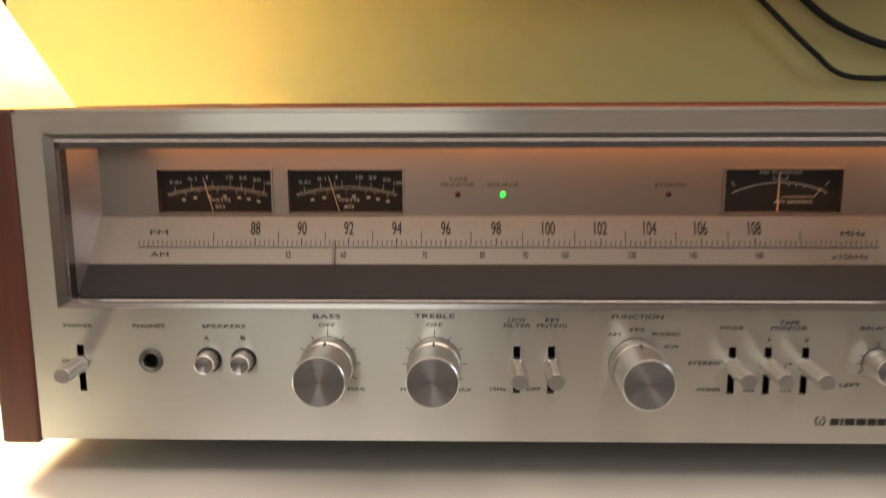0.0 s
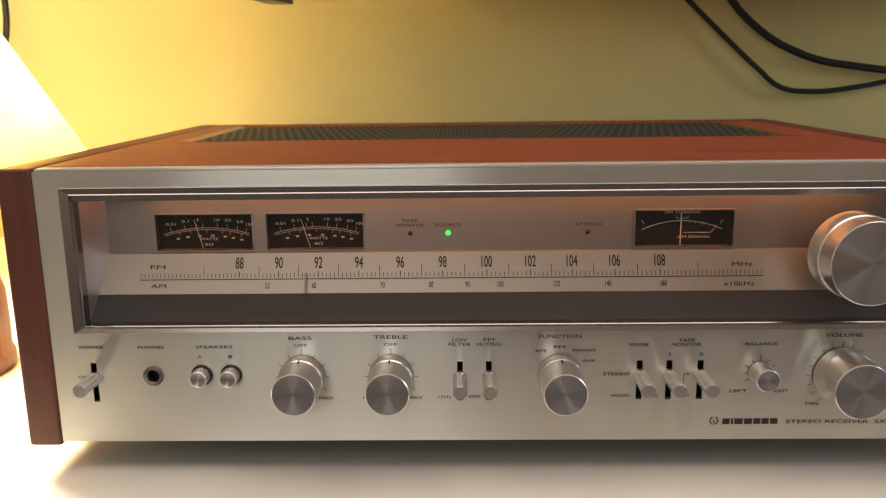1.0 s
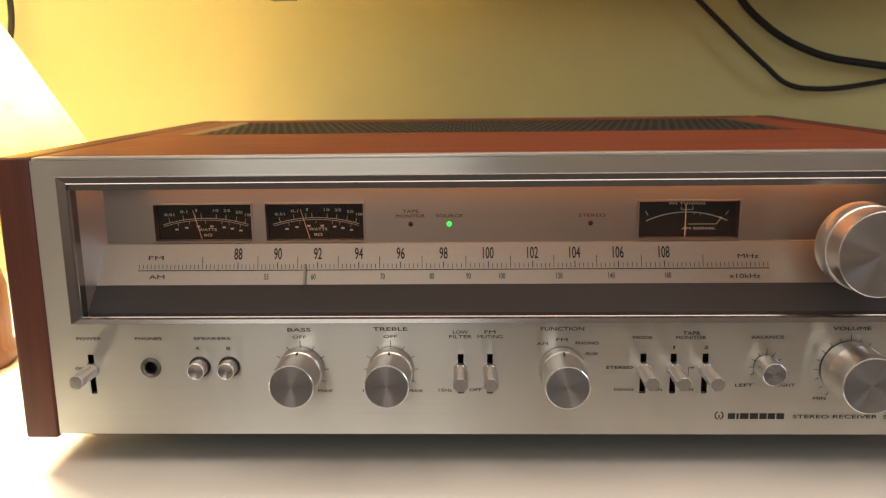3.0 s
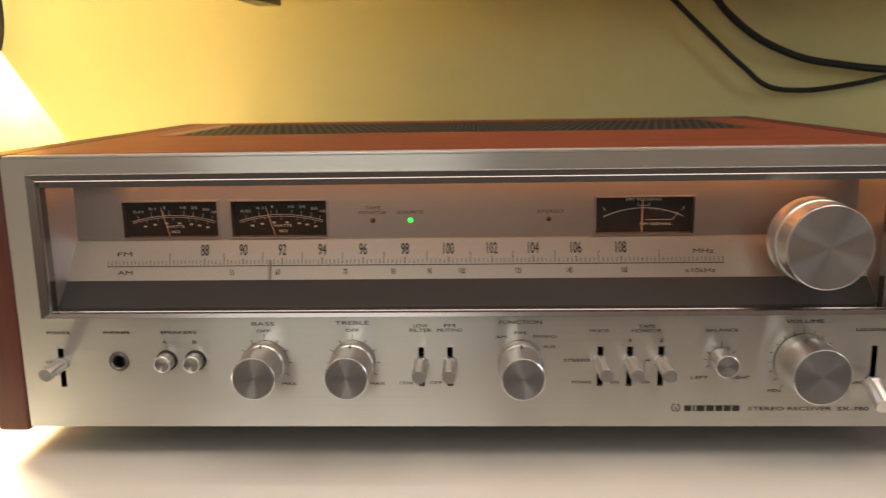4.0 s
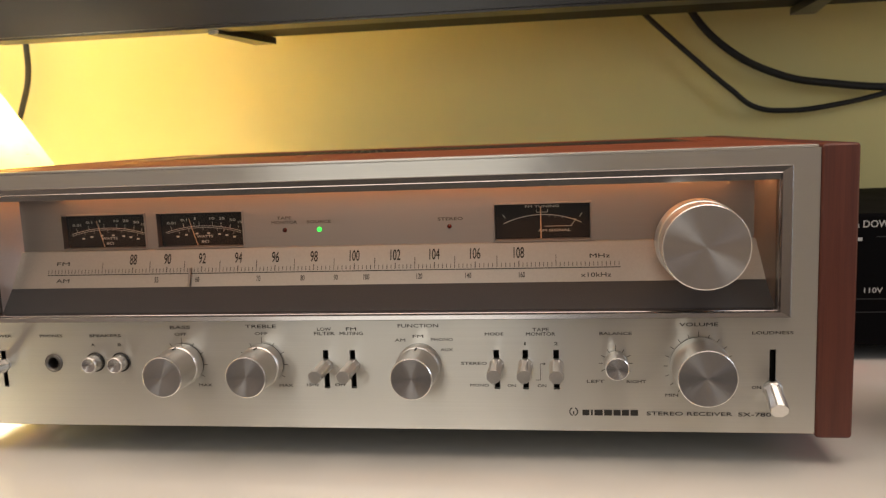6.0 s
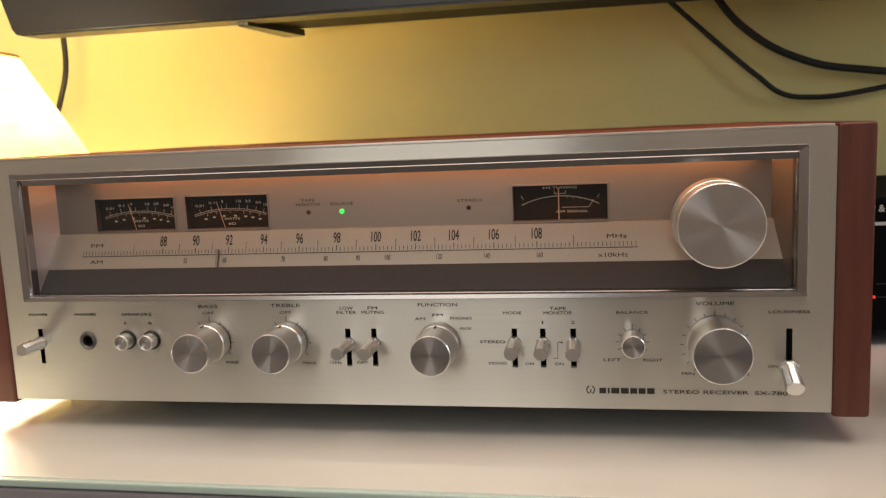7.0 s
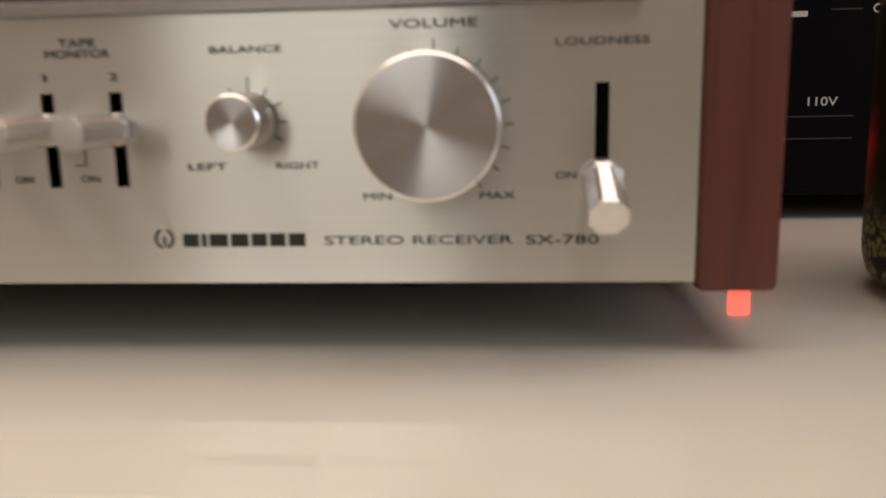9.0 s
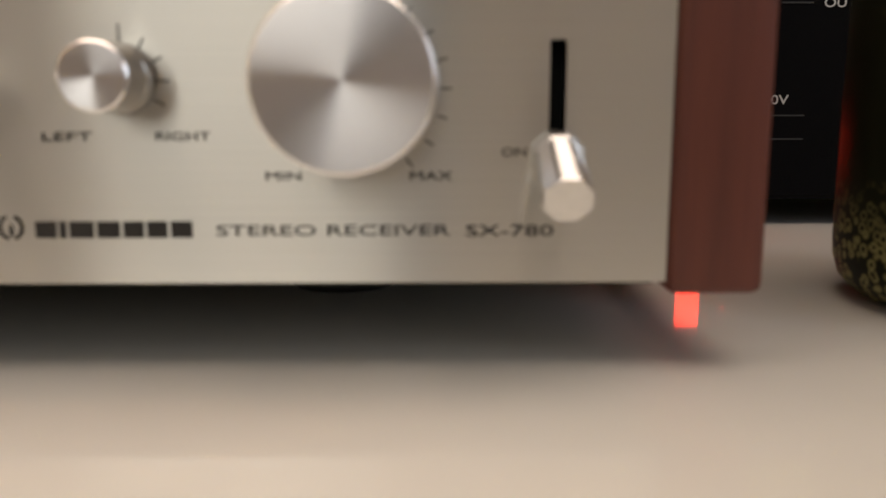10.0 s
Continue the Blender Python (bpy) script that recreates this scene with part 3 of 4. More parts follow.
YM = 0.02385
for c, low, high in ((METERS[0], -0.0020, -0.0058), (METERS[1], -0.0032, -0.0074)):
    case = meter_case(c, "black power meter with cream scale and needle")
    g = bmesh.new()
    cz, r = 0.0464, 0.0730
    arc(g, c, cz, r, -17, 17, 0.00030, YM)
    arc(g, c, cz, r - 0.0009, -17, 17, 0.00024, YM)
    for a in (-14, -8.5, -3.8, -1.5, 4.3, 8, 12, 15.5):
        p = radians(a)
        stroke(g, c + r * math.sin(p), cz + r * math.cos(p), c + (r + 0.0024) * math.sin(p), cz + (r + 0.0024) * math.cos(p), 0.00024, YM)
    for a in (-11, -6.5, 0, 6.5, 9.5, 14):
        p = radians(a)
        stroke(g, c + (r - 0.0012) * math.sin(p), cz + (r - 0.0012) * math.cos(p), c + (r - 0.0026) * math.sin(p), cz + (r - 0.0026) * math.cos(p), 0.0002, YM)
    for a in (-12.2, -8.0, -3.0, 2.5, 7.6, 11.0, 14.6):
        p = radians(a)
        stroke(g, c + (r - 0.0040) * math.sin(p) - 0.0008, cz + (r - 0.0040) * math.cos(p), c + (r - 0.0040) * math.sin(p) + 0.0008, cz + (r - 0.0040) * math.cos(p), 0.0009, YM)
    part("meter_scale", g, CREAM_PRINT, case)
    for body, dx, z, w in (("0.01", -0.0178, 0.1213, 0.0050), ("0.1", -0.0105, 0.1228, 0.0036), ("1", -0.0042, 0.1234, 0.0008), ("10", 0.0055, 0.1233, 0.0028),
                           ("25", 0.0110, 0.1232, 0.0034), ("50", 0.0170, 0.1223, 0.0034), ("100", 0.0218, 0.1210, 0.0038)):
        lettering(body, c + dx, z, w, 0.0014, YM, CREAM_PRINT, case, "meter_number")
    lettering("WATTS", c + 0.0008, 0.1137, 0.0092, 0.0014, YM, CREAM_PRINT, case)
    lettering("8Ω", c + 0.0008, 0.1110, 0.0042, 0.0014, YM, CREAM_PRINT, case)
    nd = bmesh.new()
    stroke(nd, c + low, MZ0 + 0.0006, c + high, 0.1236, 0.00036, 0.0232)
    part("needle", nd, NEEDLE, case, "thin pale orange needle")
c = METERS[2]
case = meter_case(c, "black tuning meter with white scale and centred needle")
g = bmesh.new()
arc(g, c, 0.0745, 0.0465, -25, 25, 0.0004, YM)
for x0, z0, x1, z1 in ((-0.0187, 0.1195, -0.0200, 0.1215), (0.0187, 0.1195, 0.0200, 0.1215), (-0.0028, 0.1222, 0.0028, 0.1222), (-0.0028, 0.1222, -0.0028, 0.1236), (0.0028, 0.1222, 0.0028, 0.1236),
                       (0.0010, 0.1150, 0.0145, 0.1150), (0.0145, 0.1150, 0.0170, 0.1186), (0.0135, 0.1188, 0.0172, 0.1182), (0.0035, 0.1196, 0.0035, 0.1206), (0.0065, 0.1192, 0.0065, 0.1202), (0.0100, 0.1188, 0.0100, 0.1198)):
    stroke(g, c + x0, z0, c + x1, z1, 0.0003, YM)
part("meter_scale", g, CREAM_PRINT, case)
lettering("FM TUNING", c, 0.1252, 0.0172, 0.0013, YM, CREAM_PRINT, case)
lettering("AM SIGNAL", c + 0.0060, 0.1129, 0.0165, 0.0013, YM, CREAM_PRINT, case)
part("needle", box(c - 0.00095, c - 0.00045, 0.0230, 0.0233, MZ0 + 0.0006, 0.1253), NEEDLE, case, "thin pale orange needle")

for x, mat, label in ((-0.0430, LED_DARK, "unlit dark red indicator"), (-0.0243, LED_GREEN, "glowing green indicator"), (0.0442, LED_DARK, "unlit dark red indicator")):
    part("indicator_light", lathe([(0, 0.0014), (0.0007, 0.0012), (0.0011, 0.0007), (0.0012, 0.0), (0, 0.0)], 24), mat, receiver, label, m=pose(x, 0.0200, 0.1165, 90, 0, 0), smooth=True)
for body, x, z, w in (("TAPE", -0.0430, 0.1229, 0.0080), ("MONITOR", -0.0430, 0.1206, 0.0140), ("SOURCE", -0.0243, 0.1206, 0.0130), ("STEREO", 0.0448, 0.1204, 0.0130)):
    lettering(body, x, z, w, 0.0016, 0.0198, PRINT_DIM, meter_panel)

# ---- front panel lettering ----
YP = -0.00015
SMALL, BIG = 0.0015, 0.0018
for body, x, z, w, h in (
    ("POWER", -0.1980, 0.0651, 0.0120, SMALL), ("ON", -0.2040, 0.0500, 0.0042, SMALL), ("PHONES", -0.1690, 0.0651, 0.0130, SMALL), ("SPEAKERS", -0.1382, 0.0651, 0.0178, SMALL),
    ("A", -0.1455, 0.0602, 0.0020, 0.0016), ("B", -0.1305, 0.0602, 0.0020, 0.0016), ("BASS", -0.0960, 0.0693, 0.0112, BIG), ("OFF", -0.0960, 0.0657, 0.0066, SMALL),
    ("MIN", -0.1065, 0.0385, 0.0060, SMALL), ("MAX", -0.0845, 0.0385, 0.0072, SMALL), ("TREBLE", -0.0524, 0.0696, 0.0165, BIG), ("OFF", -0.0524, 0.0659, 0.0066, SMALL),
    ("MIN", -0.0634, 0.0385, 0.0060, SMALL), ("MAX", -0.0408, 0.0385, 0.0072, SMALL), ("LOW", -0.0190, 0.0680, 0.0072, 0.0017), ("FILTER", -0.0190, 0.0657, 0.0108, 0.0017),
    ("FM", -0.0050, 0.0680, 0.0052, 0.0017), ("MUTING", -0.0050, 0.0657, 0.0120, 0.0017), ("15Hz", -0.0265, 0.0388, 0.0064, SMALL), ("OFF", -0.0120, 0.0389, 0.0058, SMALL),
    ("FUNCTION", 0.0292, 0.0695, 0.0205, BIG), ("AM", 0.0198, 0.0622, 0.0054, SMALL), ("FM", 0.0290, 0.0641, 0.0054, SMALL), ("PHONO", 0.0410, 0.0624, 0.0110, SMALL), ("AUX", 0.0432, 0.0572, 0.0062, SMALL),
    ("STEREO", 0.0566, 0.0502, 0.0128, SMALL), ("MODE", 0.0670, 0.0651, 0.0092, SMALL), ("MONO", 0.0590, 0.0390, 0.0092, SMALL), ("TAPE", 0.0897, 0.0672, 0.0080, 0.0017), ("MONITOR", 0.0897, 0.0650, 0.0142, 0.0017),
    ("1", 0.0820, 0.0602, 0.0007, 0.0016), ("2", 0.0970, 0.0602, 0.0020, 0.0016), ("ON", 0.0750, 0.0389, 0.0042, SMALL), ("ON", 0.0898, 0.0389, 0.0042, SMALL), ("BALANCE", 0.1255, 0.0651, 0.0152, SMALL),
    ("LEFT", 0.1158, 0.0412, 0.0084, SMALL), ("RIGHT", 0.1352, 0.0412, 0.0092, SMALL), ("VOLUME", 0.1642, 0.0693, 0.0178, BIG), ("MIN", 0.1518, 0.0345, 0.0060, SMALL), ("MAX", 0.1768, 0.0345, 0.0072, SMALL),
    ("LOUDNESS", 0.1978, 0.0651, 0.0185, SMALL), ("ON", 0.1908, 0.0385, 0.0042, SMALL), ("STEREO RECEIVER", 0.1600, 0.0252, 0.0400, 0.0019), ("SX-780", 0.1902, 0.0251, 0.0150, 0.0020)):
    lettering(body, x, z, w, h, YP, PRINT, panel, weight=0.012 if z < 0.026 else 0.018)

# maker's mark: plain shapes
mark = bmesh.new()
for s in (-1, 1):
    for k in range(10):
        p, q = (radians(20 + 145 * i / 10) for i in (k, k + 1))
        stroke(mark, 0.1050 + s * 0.0019 * math.sin(p), 0.0258 + 0.0020 * math.cos(p), 0.1050 + s * 0.0019 * math.sin(q), 0.0258 + 0.0020 * math.cos(q), 0.0006, YP)
stroke(mark, 0.1050, 0.0243, 0.1050, 0.0262, 0.0006, YP)
part("maker_emblem", mark, PRINT, panel)
for k, w in enumerate((0.0034, 0.0010, 0.0040, 0.0038, 0.0034, 0.0034, 0.0036)):
    x = 0.1092 + (0, 0.0041, 0.0058, 0.0105, 0.0150, 0.0190, 0.0231)[k]
    part("maker_mark_block", box(x, x + w, YP - 0.0001, YP + 0.0001, 0.0240, 0.0268), PRINT, panel)

# routing line between the two tape switches
line = bmesh.new()
for a in ((0.0868, 0.0418, 0.0892, 0.0418), (0.0892, 0.0418, 0.0892, 0.0500), (0.0892, 0.0500, 0.0915, 0.0500), (0.0908, 0.0505, 0.0917, 0.0500), (0.0908, 0.0495, 0.0917, 0.0500)):
    stroke(line, *a, 0.00028, YP)
part("routing_line", line, PRINT, panel)

# tick marks round the knobs
for cx, cz, r0, r1, angles, w in ((-0.0958, 0.0495, 0.0112, 0.0132, range(-120, 121, 30), 0.0003), (-0.0524, 0.0495, 0.0112, 0.0132, range(-120, 121, 30), 0.0003),
                                  (0.1255, 0.0503, 0.0060, 0.0080, range(-120, 121, 30), 0.0003), (0.1642, 0.0490, 0.0143, 0.0161, range(-144, 145, 18), 0.0003)):
    for a in angles:
        tick = bmesh.new()
        p = radians(a)
        extra = 0.0012 if a == 0 else 0
        stroke(tick, cx + r0 * math.sin(p), cz + r0 * math.cos(p), cx + (r1 + extra) * math.sin(p), cz + (r1 + extra) * math.cos(p), w, YP)
        part("tick_mark", tick, PRINT, panel)

# ---- controls ----


def knob(name, x, z, profile, face_r, front, back_y, label, notch=True):
    """A turned metal knob: side, polished edge and spun face. profile: (radius, forward)."""
    m = pose(x, back_y, z, 90, 0, 0)
    side = part(name, lathe([(0, profile[0][1])] + profile, 72), TURNED, receiver, label, m=m, smooth=True)
    part("bright_edge", lathe([(profile[-1][0], profile[-1][1]), (profile[-1][0], front - 0.0003), (profile[-1][0] - 0.0004, front), (face_r, front)], 72), EDGE, side, m=m, smooth=True)
    part("knob_face", lathe([(face_r, front), (face_r * 0.5, front - 0.00012), (0.0002, front - 0.0003), (0, front - 0.0003)], 96), SPUN, side, "spun aluminium face", m=m, smooth=True)
    part("shadow_ring", lathe([(0, 0.0002), (profile[0][0] - 0.0001, 0.0002), (profile[0][0] - 0.0001, 0.0), (0, 0.0)], 64), BLACK, side, m=m)
    if notch:
        mark = box(-0.0004, 0.0004, profile[0][0] - 0.0012, profile[0][0] - 0.0002, 0.0055, 0.011, 0.0001)
        part("pointer_line", mark, BLACK, side, m=m)
    return side


TONE = [(0.0109, 0.0008), (0.0109, 0.0072), (0.0107, 0.0077), (0.0103, 0.0081), (0.0102, 0.0240)]
knob("tone_knob", -0.0956, 0.0500, TONE, 0.0095, 0.0248, 0.0, "bass control knob of turned aluminium")
knob("tone_knob", -0.0524, 0.0500, TONE, 0.0095, 0.0248, 0.0, "treble control knob of turned aluminium")
knob("selector_knob", 0.0292, 0.0495, [(0.0110, 0.0008), (0.0110, 0.0070), (0.0108, 0.0073), (0.0103, 0.0074), (0.0101, 0.0242)], 0.0094, 0.0250, 0.0, "function selector knob of turned aluminium")
knob("balance_knob", 0.1255, 0.0507, [(0.0058, 0.0006), (0.0058, 0.0040), (0.0056, 0.0043), (0.0055, 0.0046), (0.0055, 0.0114)], 0.0051, 0.0120, 0.0, "small balance knob of turned aluminium", False)
knob("volume_knob", 0.1646, 0.0496, [(0.0137, 0.0008), (0.0137, 0.0080), (0.0136, 0.0084), (0.0134, 0.0087), (0.0132, 0.0226)], 0.0127, 0.0234, 0.0, "large volume knob of turned aluminium", False)
knob("tuning_knob", 0.1640, 0.1092, [(0.0060, 0.0008), (0.0060, 0.0184), (0.0197, 0.0186), (0.0200, 0.0190), (0.0200, 0.0296), (0.0198, 0.0299), (0.0196, 0.0302), (0.0194, 0.0304), (0.0192, 0.0412)], 0.0186, 0.0420, 0.0200, "large tuning knob of turned aluminium in the dial window", False)


def lever_bm():
    """A faceted metal lever with a flat end, pointing along +z."""
    bm = lathe([(0.0034, 0.0), (0.0037, 0.0005), (0.0037, 0.0034), (0.0034, 0.0040), (0.0036, 0.0206), (0.0033, 0.0214), (0, 0.0215)], 8)
    bmesh.ops.rotate(bm, verts=bm.verts[:], cent=(0, 0, 0), matrix=Matrix.Rotation(radians(22.5), 3, "Z"))
    edges = [e for e in bm.edges if abs(e.verts[0].co.z - e.verts[1].co.z) > 0.01]
    bmesh.ops.bevel(bm, geom=edges, offset=0.0004, segments=2, affect="EDGES")
    return bm


LEVER_AT = {"power": 0.0492, "filter": 0.0491, "muting": 0.0491, "mode": 0.0496, "tape_one": 0.0495, "tape_two": 0.0494, "loud": 0.0386}
WORD = {"power": "power", "filter": "low filter", "muting": "muting", "mode": "mode", "tape_one": "first tape monitor", "tape_two": "second tape monitor", "loud": "loudness"}
for key, z in LEVER_AT.items():
    x = SLOTS[key][0]
    lv = part("lever_switch", lever_bm(), LEVER, receiver, "satin metal " + WORD[key] + " lever in a black slot", m=pose(x, 0.0005, z, 115, 0, 0) @ Matrix.Diagonal((1.25, 1.2, 0.76, 1)) if key == "loud" else pose(x, 0.0005, z, 90, 0, 0) @ Matrix.Diagonal((1, 1, 0.82 if key == "power" else 1, 1)), smooth=True)
    part("lever_stem", box(x - 0.0011, x + 0.0011, 0.0006, 0.0100, z - 0.0022, z + 0.0022), BLACK, lv)

# speaker buttons and the phone jack
for x in BUTTONS:
    m = pose(x, 0.0010, 0.0508, 90, 0, 0)
    btn = part("speaker_button", lathe([(0, 0.0), (0.0043, 0.0), (0.0043, 0.0076), (0.0041, 0.0081), (0.0038, 0.0083), (0.0036, 0.0081)], 48), LEVER, receiver, "round speaker push button", m=m, smooth=True)
    part("button_face", lathe([(0.0036, 0.0081), (0.0020, 0.0078), (0.0002, 0.0077), (0, 0.0077)], 48), SPUN, btn, "shallow spun face", m=m, smooth=True)
    part("button_collar", lathe([(0.0045, -0.0005), (0.0052, -0.0005), (0.0052, 0.0006), (0.0050, 0.0008), (0.0045, 0.0006)], 48), BLACK, btn, m=pose(x, 0.0, 0.0508, 90, 0, 0), smooth=True)
jack = part("phone_jack", lathe([(0.0030, -0.010), (0.0030, 0.0006), (0.0036, 0.0012), (0.0046, 0.0010), (0.0050, 0.0004), (0.0050, -0.0004)], 48), plain("dark_jack_ring", (0.16, 0.15, 0.14), 0.35, 0.8), receiver,
            "dark round headphone jack", m=pose(-0.169, 0.0, 0.0503, 90, 0, 0), smooth=True)
part("jack_bore", lathe([(0.0031, 0.0), (0.0031, 0.0004), (0, 0.0004)], 32), INSIDE, jack, m=pose(-0.169, 0.0060, 0.0503, 90, 0, 0))

# ---- the table lamp ----
lamp = thing("table_lamp", (-0.367, 0.140, 0), "glowing cream paper-shade table lamp with wooden base", "table lamp")
LM = pose(-0.367, 0.140, 0)
shade_bm = lathe([(0.056, 0.226), (0.1235, 0.108)], 72)
shade_ob = part("shade", shade_bm, SHADE, lamp, "blotched cream paper shade, brightly lit", m=LM, smooth=True)
sol = shade_ob.modifiers.new("thick", "SOLIDIFY")
sol.thickness, sol.offset = 0.0012, 0
part("shade_trim", lathe([(0.0552, 0.2242), (0.0570, 0.2238), (0.0572, 0.2270), (0.0550, 0.2274), (0.0552, 0.2242)], 72), plain("shade_trim_tape", (0.70, 0.42, 0.12), 0.7), lamp, m=LM, smooth=True)
part("base", lathe([(0, 0.0), (0.043, 0.0), (0.045, 0.004), (0.045, 0.010), (0.043, 0.014), (0.0435, 0.030), (0.0430, 0.052), (0.0405, 0.062), (0.034, 0.072), (0.020, 0.084), (0.013, 0.090), (0.012, 0.098), (0, 0.098)], 64), LAMP_WOOD, lamp, "turned warm brown wooden base", m=LM, smooth=True)
part("bulb_socket", lathe([(0, 0.098), (0.012, 0.098), (0.013, 0.10), (0.013, 0.125), (0.010, 0.128), (0, 0.128)], 32), BLACK, lamp, m=LM, smooth=True)

# ---- the television above ----
tv = thing("television", (-0.02, 0.34, 0.252), "black flat television hung on the wall above the bench", "television")
tvb = bmesh.new()
outline = [(-0.392, 0.2565), (-0.398, 0.2600), (-0.424, 0.345), (-0.424, 0.96), (0.80, 0.96), (0.80, 0.2565)]
front = [tvb.verts.new((x, 0.270, z)) for x, z in outline]
back = [tvb.verts.new((x, 0.302, z)) for x, z in outline]
tvb.faces.new(front)
tvb.faces.new(list(reversed(back)))
for k in range(len(outline)):
    n = (k + 1) % len(outline)
    tvb.faces.new((front[k], back[k], back[n], front[n]))
bmesh.ops.recalc_face_normals(tvb, faces=tvb.faces[:])
bmesh.ops.bevel(tvb, geom=tvb.edges[:], offset=0.002, segments=2, affect="EDGES")
part("screen_body", tvb, TV_BLACK, tv, "glossy black lower bezel")
part("rear_housing", box(-0.200, 0.58, 0.3025, 0.392, 0.2615, 0.80, 0.004), TV_EDGE, tv, "dark rear housing")
for x, s in ((-0.185, 1), (0.300, -1)):
    foot = bmesh.new()
    pts = [(0.0, 0.286), (0.010, 0.284), (0.025, 0.386), (0.004, 0.386)]
    lo = [foot.verts.new((x + s * (a - 0.006) if s > 0 else x + a, y, 0.2520 + (0.002 if y > 0.3 else 0.0015))) for a, y in pts]
    hi = [foot.verts.new((v.co.x, v.co.y, 0.2602)) for v in lo]
    foot.faces.new(lo)
    foot.faces.new(list(reversed(hi)))
    for k in range(4):
        n = (k + 1) % 4
        foot.faces.new((lo[k], hi[k], hi[n], lo[n]))
    bmesh.ops.recalc_face_normals(foot, faces=foot.faces[:])
    part("mounting_foot", foot, TV_BLACK, tv, "slanted black mounting foot")
part("wall_mount", box(-0.10, 0.20, 0.392, 0.4195, 0.36, 0.56, 0.002), BLACK, tv)

# ---- cables on the wall ----
cable_a = tube("thin_cable", [(0.150, 0.402, 0.297), (0.174, 0.402, 0.271), (0.224, 0.402, 0.223), (0.258, 0.402, 0.1925), (0.279, 0.402, 0.176), (0.305, 0.402, 0.1715), (0.349, 0.402, 0.175), (0.397, 0.402, 0.185), (0.50, 0.405, 0.215)], 0.0024, CABLE, None)
tagged(cable_a, "thin black cable drooping along the yellow wall", "cable")
cable_b = tube("thick_cable", [(0.203, 0.400, 0.300), (0.218, 0.400, 0.270), (0.249, 0.400, 0.233), (0.299, 0.400, 0.204), (0.348, 0.400, 0.1935), (0.402, 0.400, 0.188), (0.50, 0.402, 0.186)], 0.0034, CABLE, None)
tagged(cable_b, "thick black cable drooping along the yellow wall", "cable")
cord = tube("hanging_cord", [(-0.426, 0.385, 0.300), (-0.426, 0.385, 0.270), (-0.4275, 0.385, 0.235), (-0.437, 0.385, 0.206), (-0.452, 0.386, 0.170), (-0.47, 0.39, 0.10), (-0.49, 0.395, 0.004)], 0.0028, CABLE, None)
tagged(cord, "black cord hanging from the television behind the lamp", "cord")

# ---- the transformer ----
trafo = thing("voltage_transformer", (0.35, 0.27, 0), "black voltage transformer box with white lettering and red lit switch", "transformer")
TY = 0.180
body = part("body", box(0.240, 0.452, TY, 0.385, 0.010, 0.1000, 0.002, 2), TRAFO_BLACK, trafo)
for x in (0.255, 0.435):
    for y in (TY + 0.02, 0.355):
        part("rubber_foot", lathe([(0, 0), (0.010, 0), (0.011, 0.0060), (0, 0.0060)], 24), RUBBER, trafo, m=pose(x, y, 0))
TYF = TY - 0.0003
for text, x, z, w, h in (("UP & DOWN", 0.3015, 0.0932, 0.0362, 0.0048), ("TRANSFORMER", 0.3480, 0.0932, 0.0500, 0.0048), ("OUTPUT", 0.3348, 0.0845, 0.0225, 0.0036), ("-300", 0.2832, 0.0675, 0.0108, 0.0036), ("110V", 0.3065, 0.0485, 0.0118, 0.0036)):
    lettering(text, x, z, w, h, TYF, WHITE_PRINT, body, weight=0.012)
for x0, x1 in ((0.2690, 0.2880), (0.2892, 0.2985)):
    part("unreadable_word_bar", box(x0, x1, TYF, TYF + 0.0004, 0.0819, 0.0841), WHITE_PRINT, body)
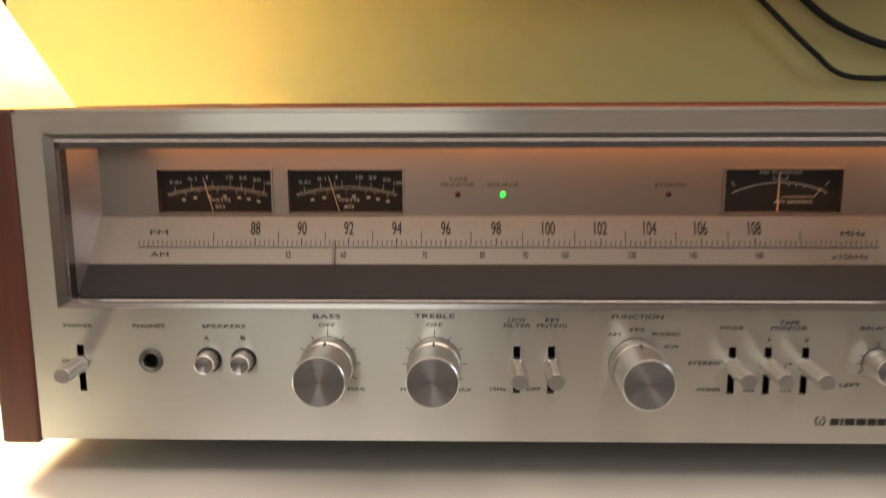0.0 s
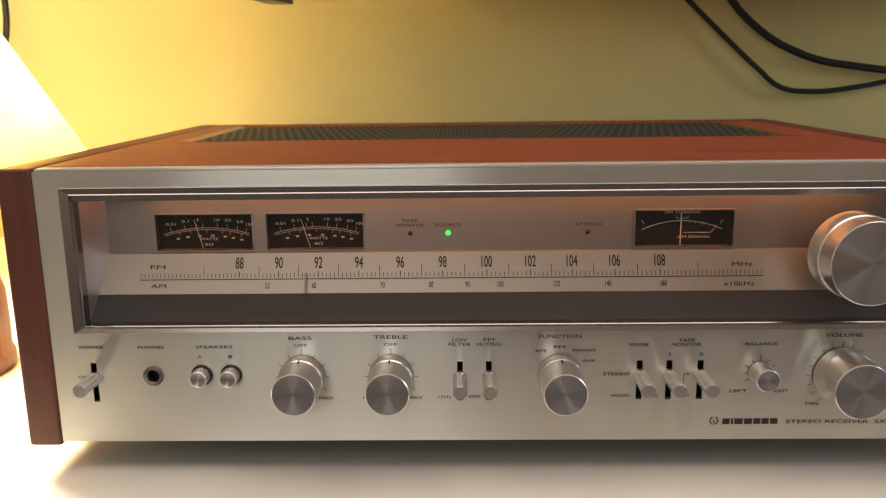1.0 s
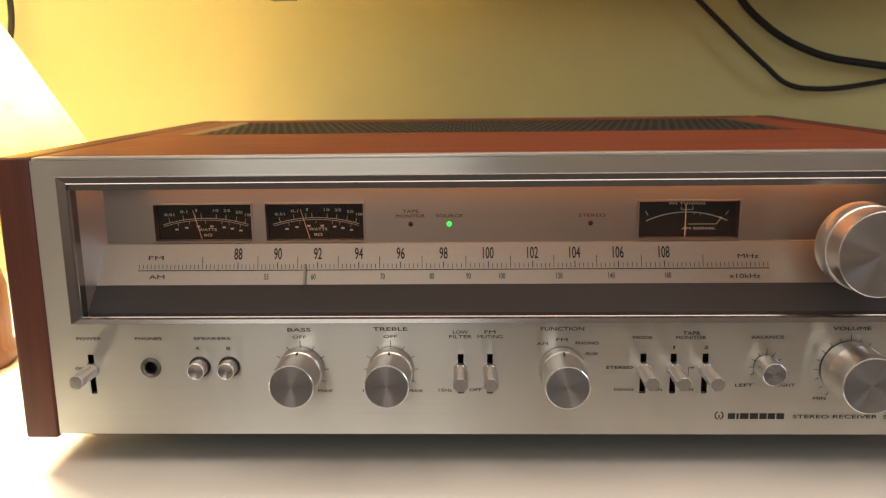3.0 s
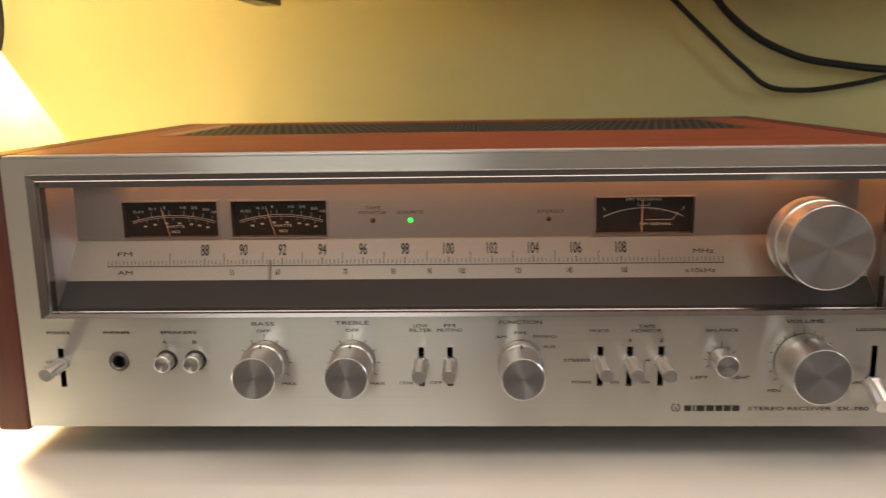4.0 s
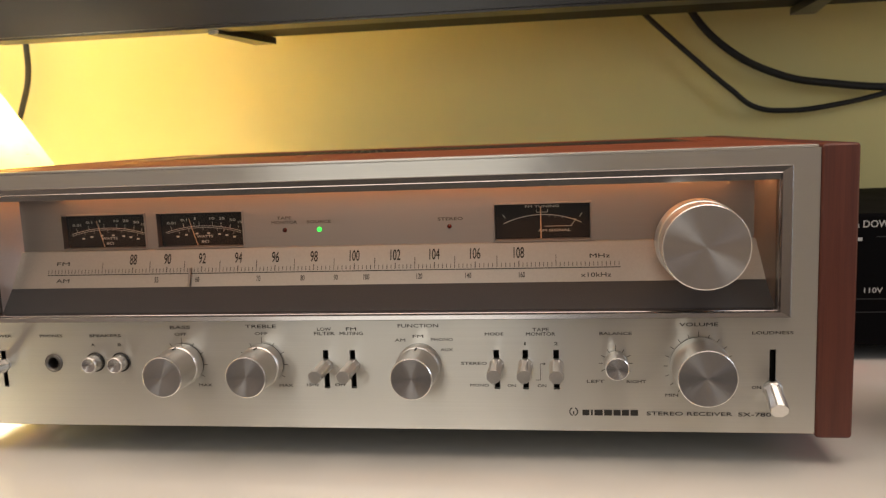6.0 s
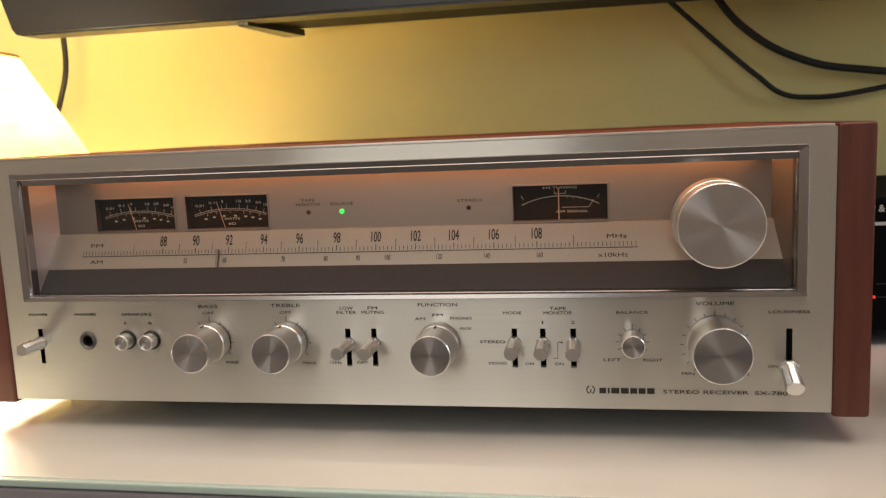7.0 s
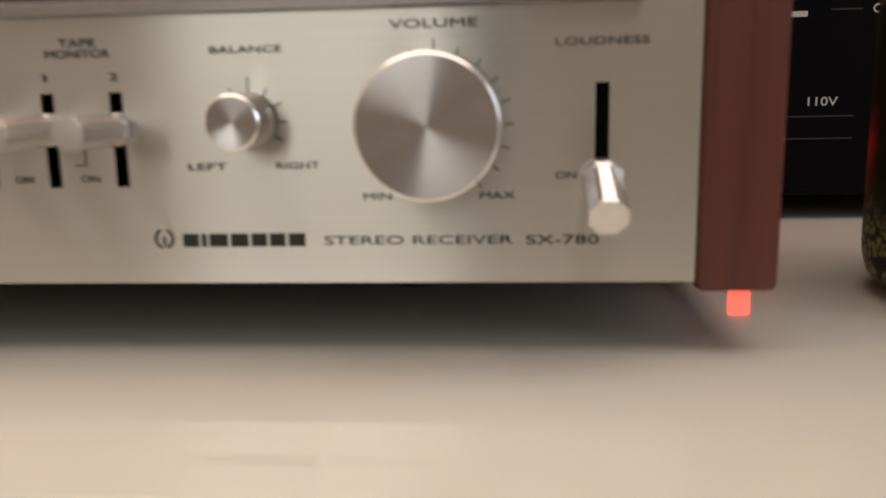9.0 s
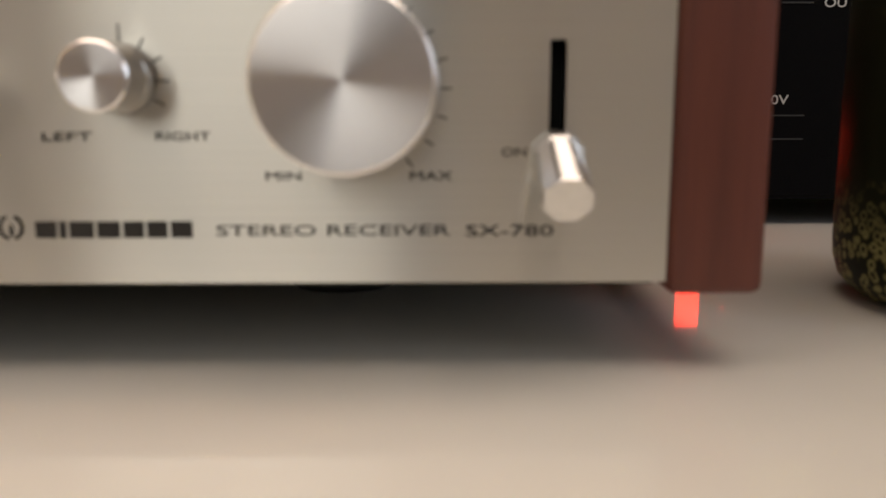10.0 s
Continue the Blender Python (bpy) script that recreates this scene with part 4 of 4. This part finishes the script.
for x0, x1, z in ((0.3075, 0.3195, 0.0845), (0.2930, 0.3190, 0.0425), (0.2930, 0.3190, 0.0335), (0.2770, 0.2890, 0.0235)):
    part("panel_line", box(x0, x1, TYF, TYF + 0.0004, z - 0.0003, z + 0.0003), DIM_LINE, body)
sw = part("rocker_switch", box(0.2722, 0.2812, TY - 0.0035, TY + 0.001, 0.0245, 0.0405, 0.0010), RED_LIT, trafo, "glowing red rocker switch")
part("switch_rim", plate(0.2708, 0.2826, 0.0230, 0.0420, TY - 0.0012, TY - 0.0002, [(0.2722, 0.2812, 0.0245, 0.0405)]), BLACK, sw)
part("pilot_light", lathe([(0, 0.0012), (0.0009, 0.0008), (0.0011, 0), (0, 0)], 16), glowing("red_pilot", (1.0, 0.05, 0.03), 0.4), trafo, "tiny red pilot light", m=pose(0.2915, TY, 0.0335, 90, 0, 0))

# ---- the candle jar ----
jar_thing = thing("candle_jar", (0.3142, 0.048, 0), "dark green glass candle jar with olive rings and tan rim", "candle jar")
JM = pose(0.3142, 0.048, 0)
part("jar", lathe([(0, 0.0002), (0.030, 0.0002), (0.0352, 0.0016), (0.0388, 0.0052), (0.0402, 0.0100), (0.0405, 0.0150), (0.0405, 0.0740), (0.0400, 0.0752), (0.037, 0.0752), (0.0365, 0.072), (0.0365, 0.062), (0, 0.062)], 72), JAR, jar_thing, m=JM, smooth=True)
part("rim", lathe([(0.0368, 0.0753), (0.0400, 0.0753), (0.0405, 0.0764), (0.0402, 0.0788), (0.0390, 0.0806), (0.0374, 0.0808), (0.0366, 0.0798), (0.0368, 0.0753)], 72), RIM_TAN, jar_thing, "dull tan rim", m=JM, smooth=True)
part("wax", lathe([(0, 0.0622), (0.036, 0.0622), (0.036, 0.0650), (0.034, 0.0642), (0.004, 0.0640), (0, 0.0640)], 48), plain("dark_wax", (0.10, 0.10, 0.06), 0.5), jar_thing, m=JM, smooth=True)
part("wick", lathe([(0, 0.0638), (0.0007, 0.0640), (0.0008, 0.0700), (0, 0.0703)], 10), BLACK, jar_thing, m=JM, smooth=True)
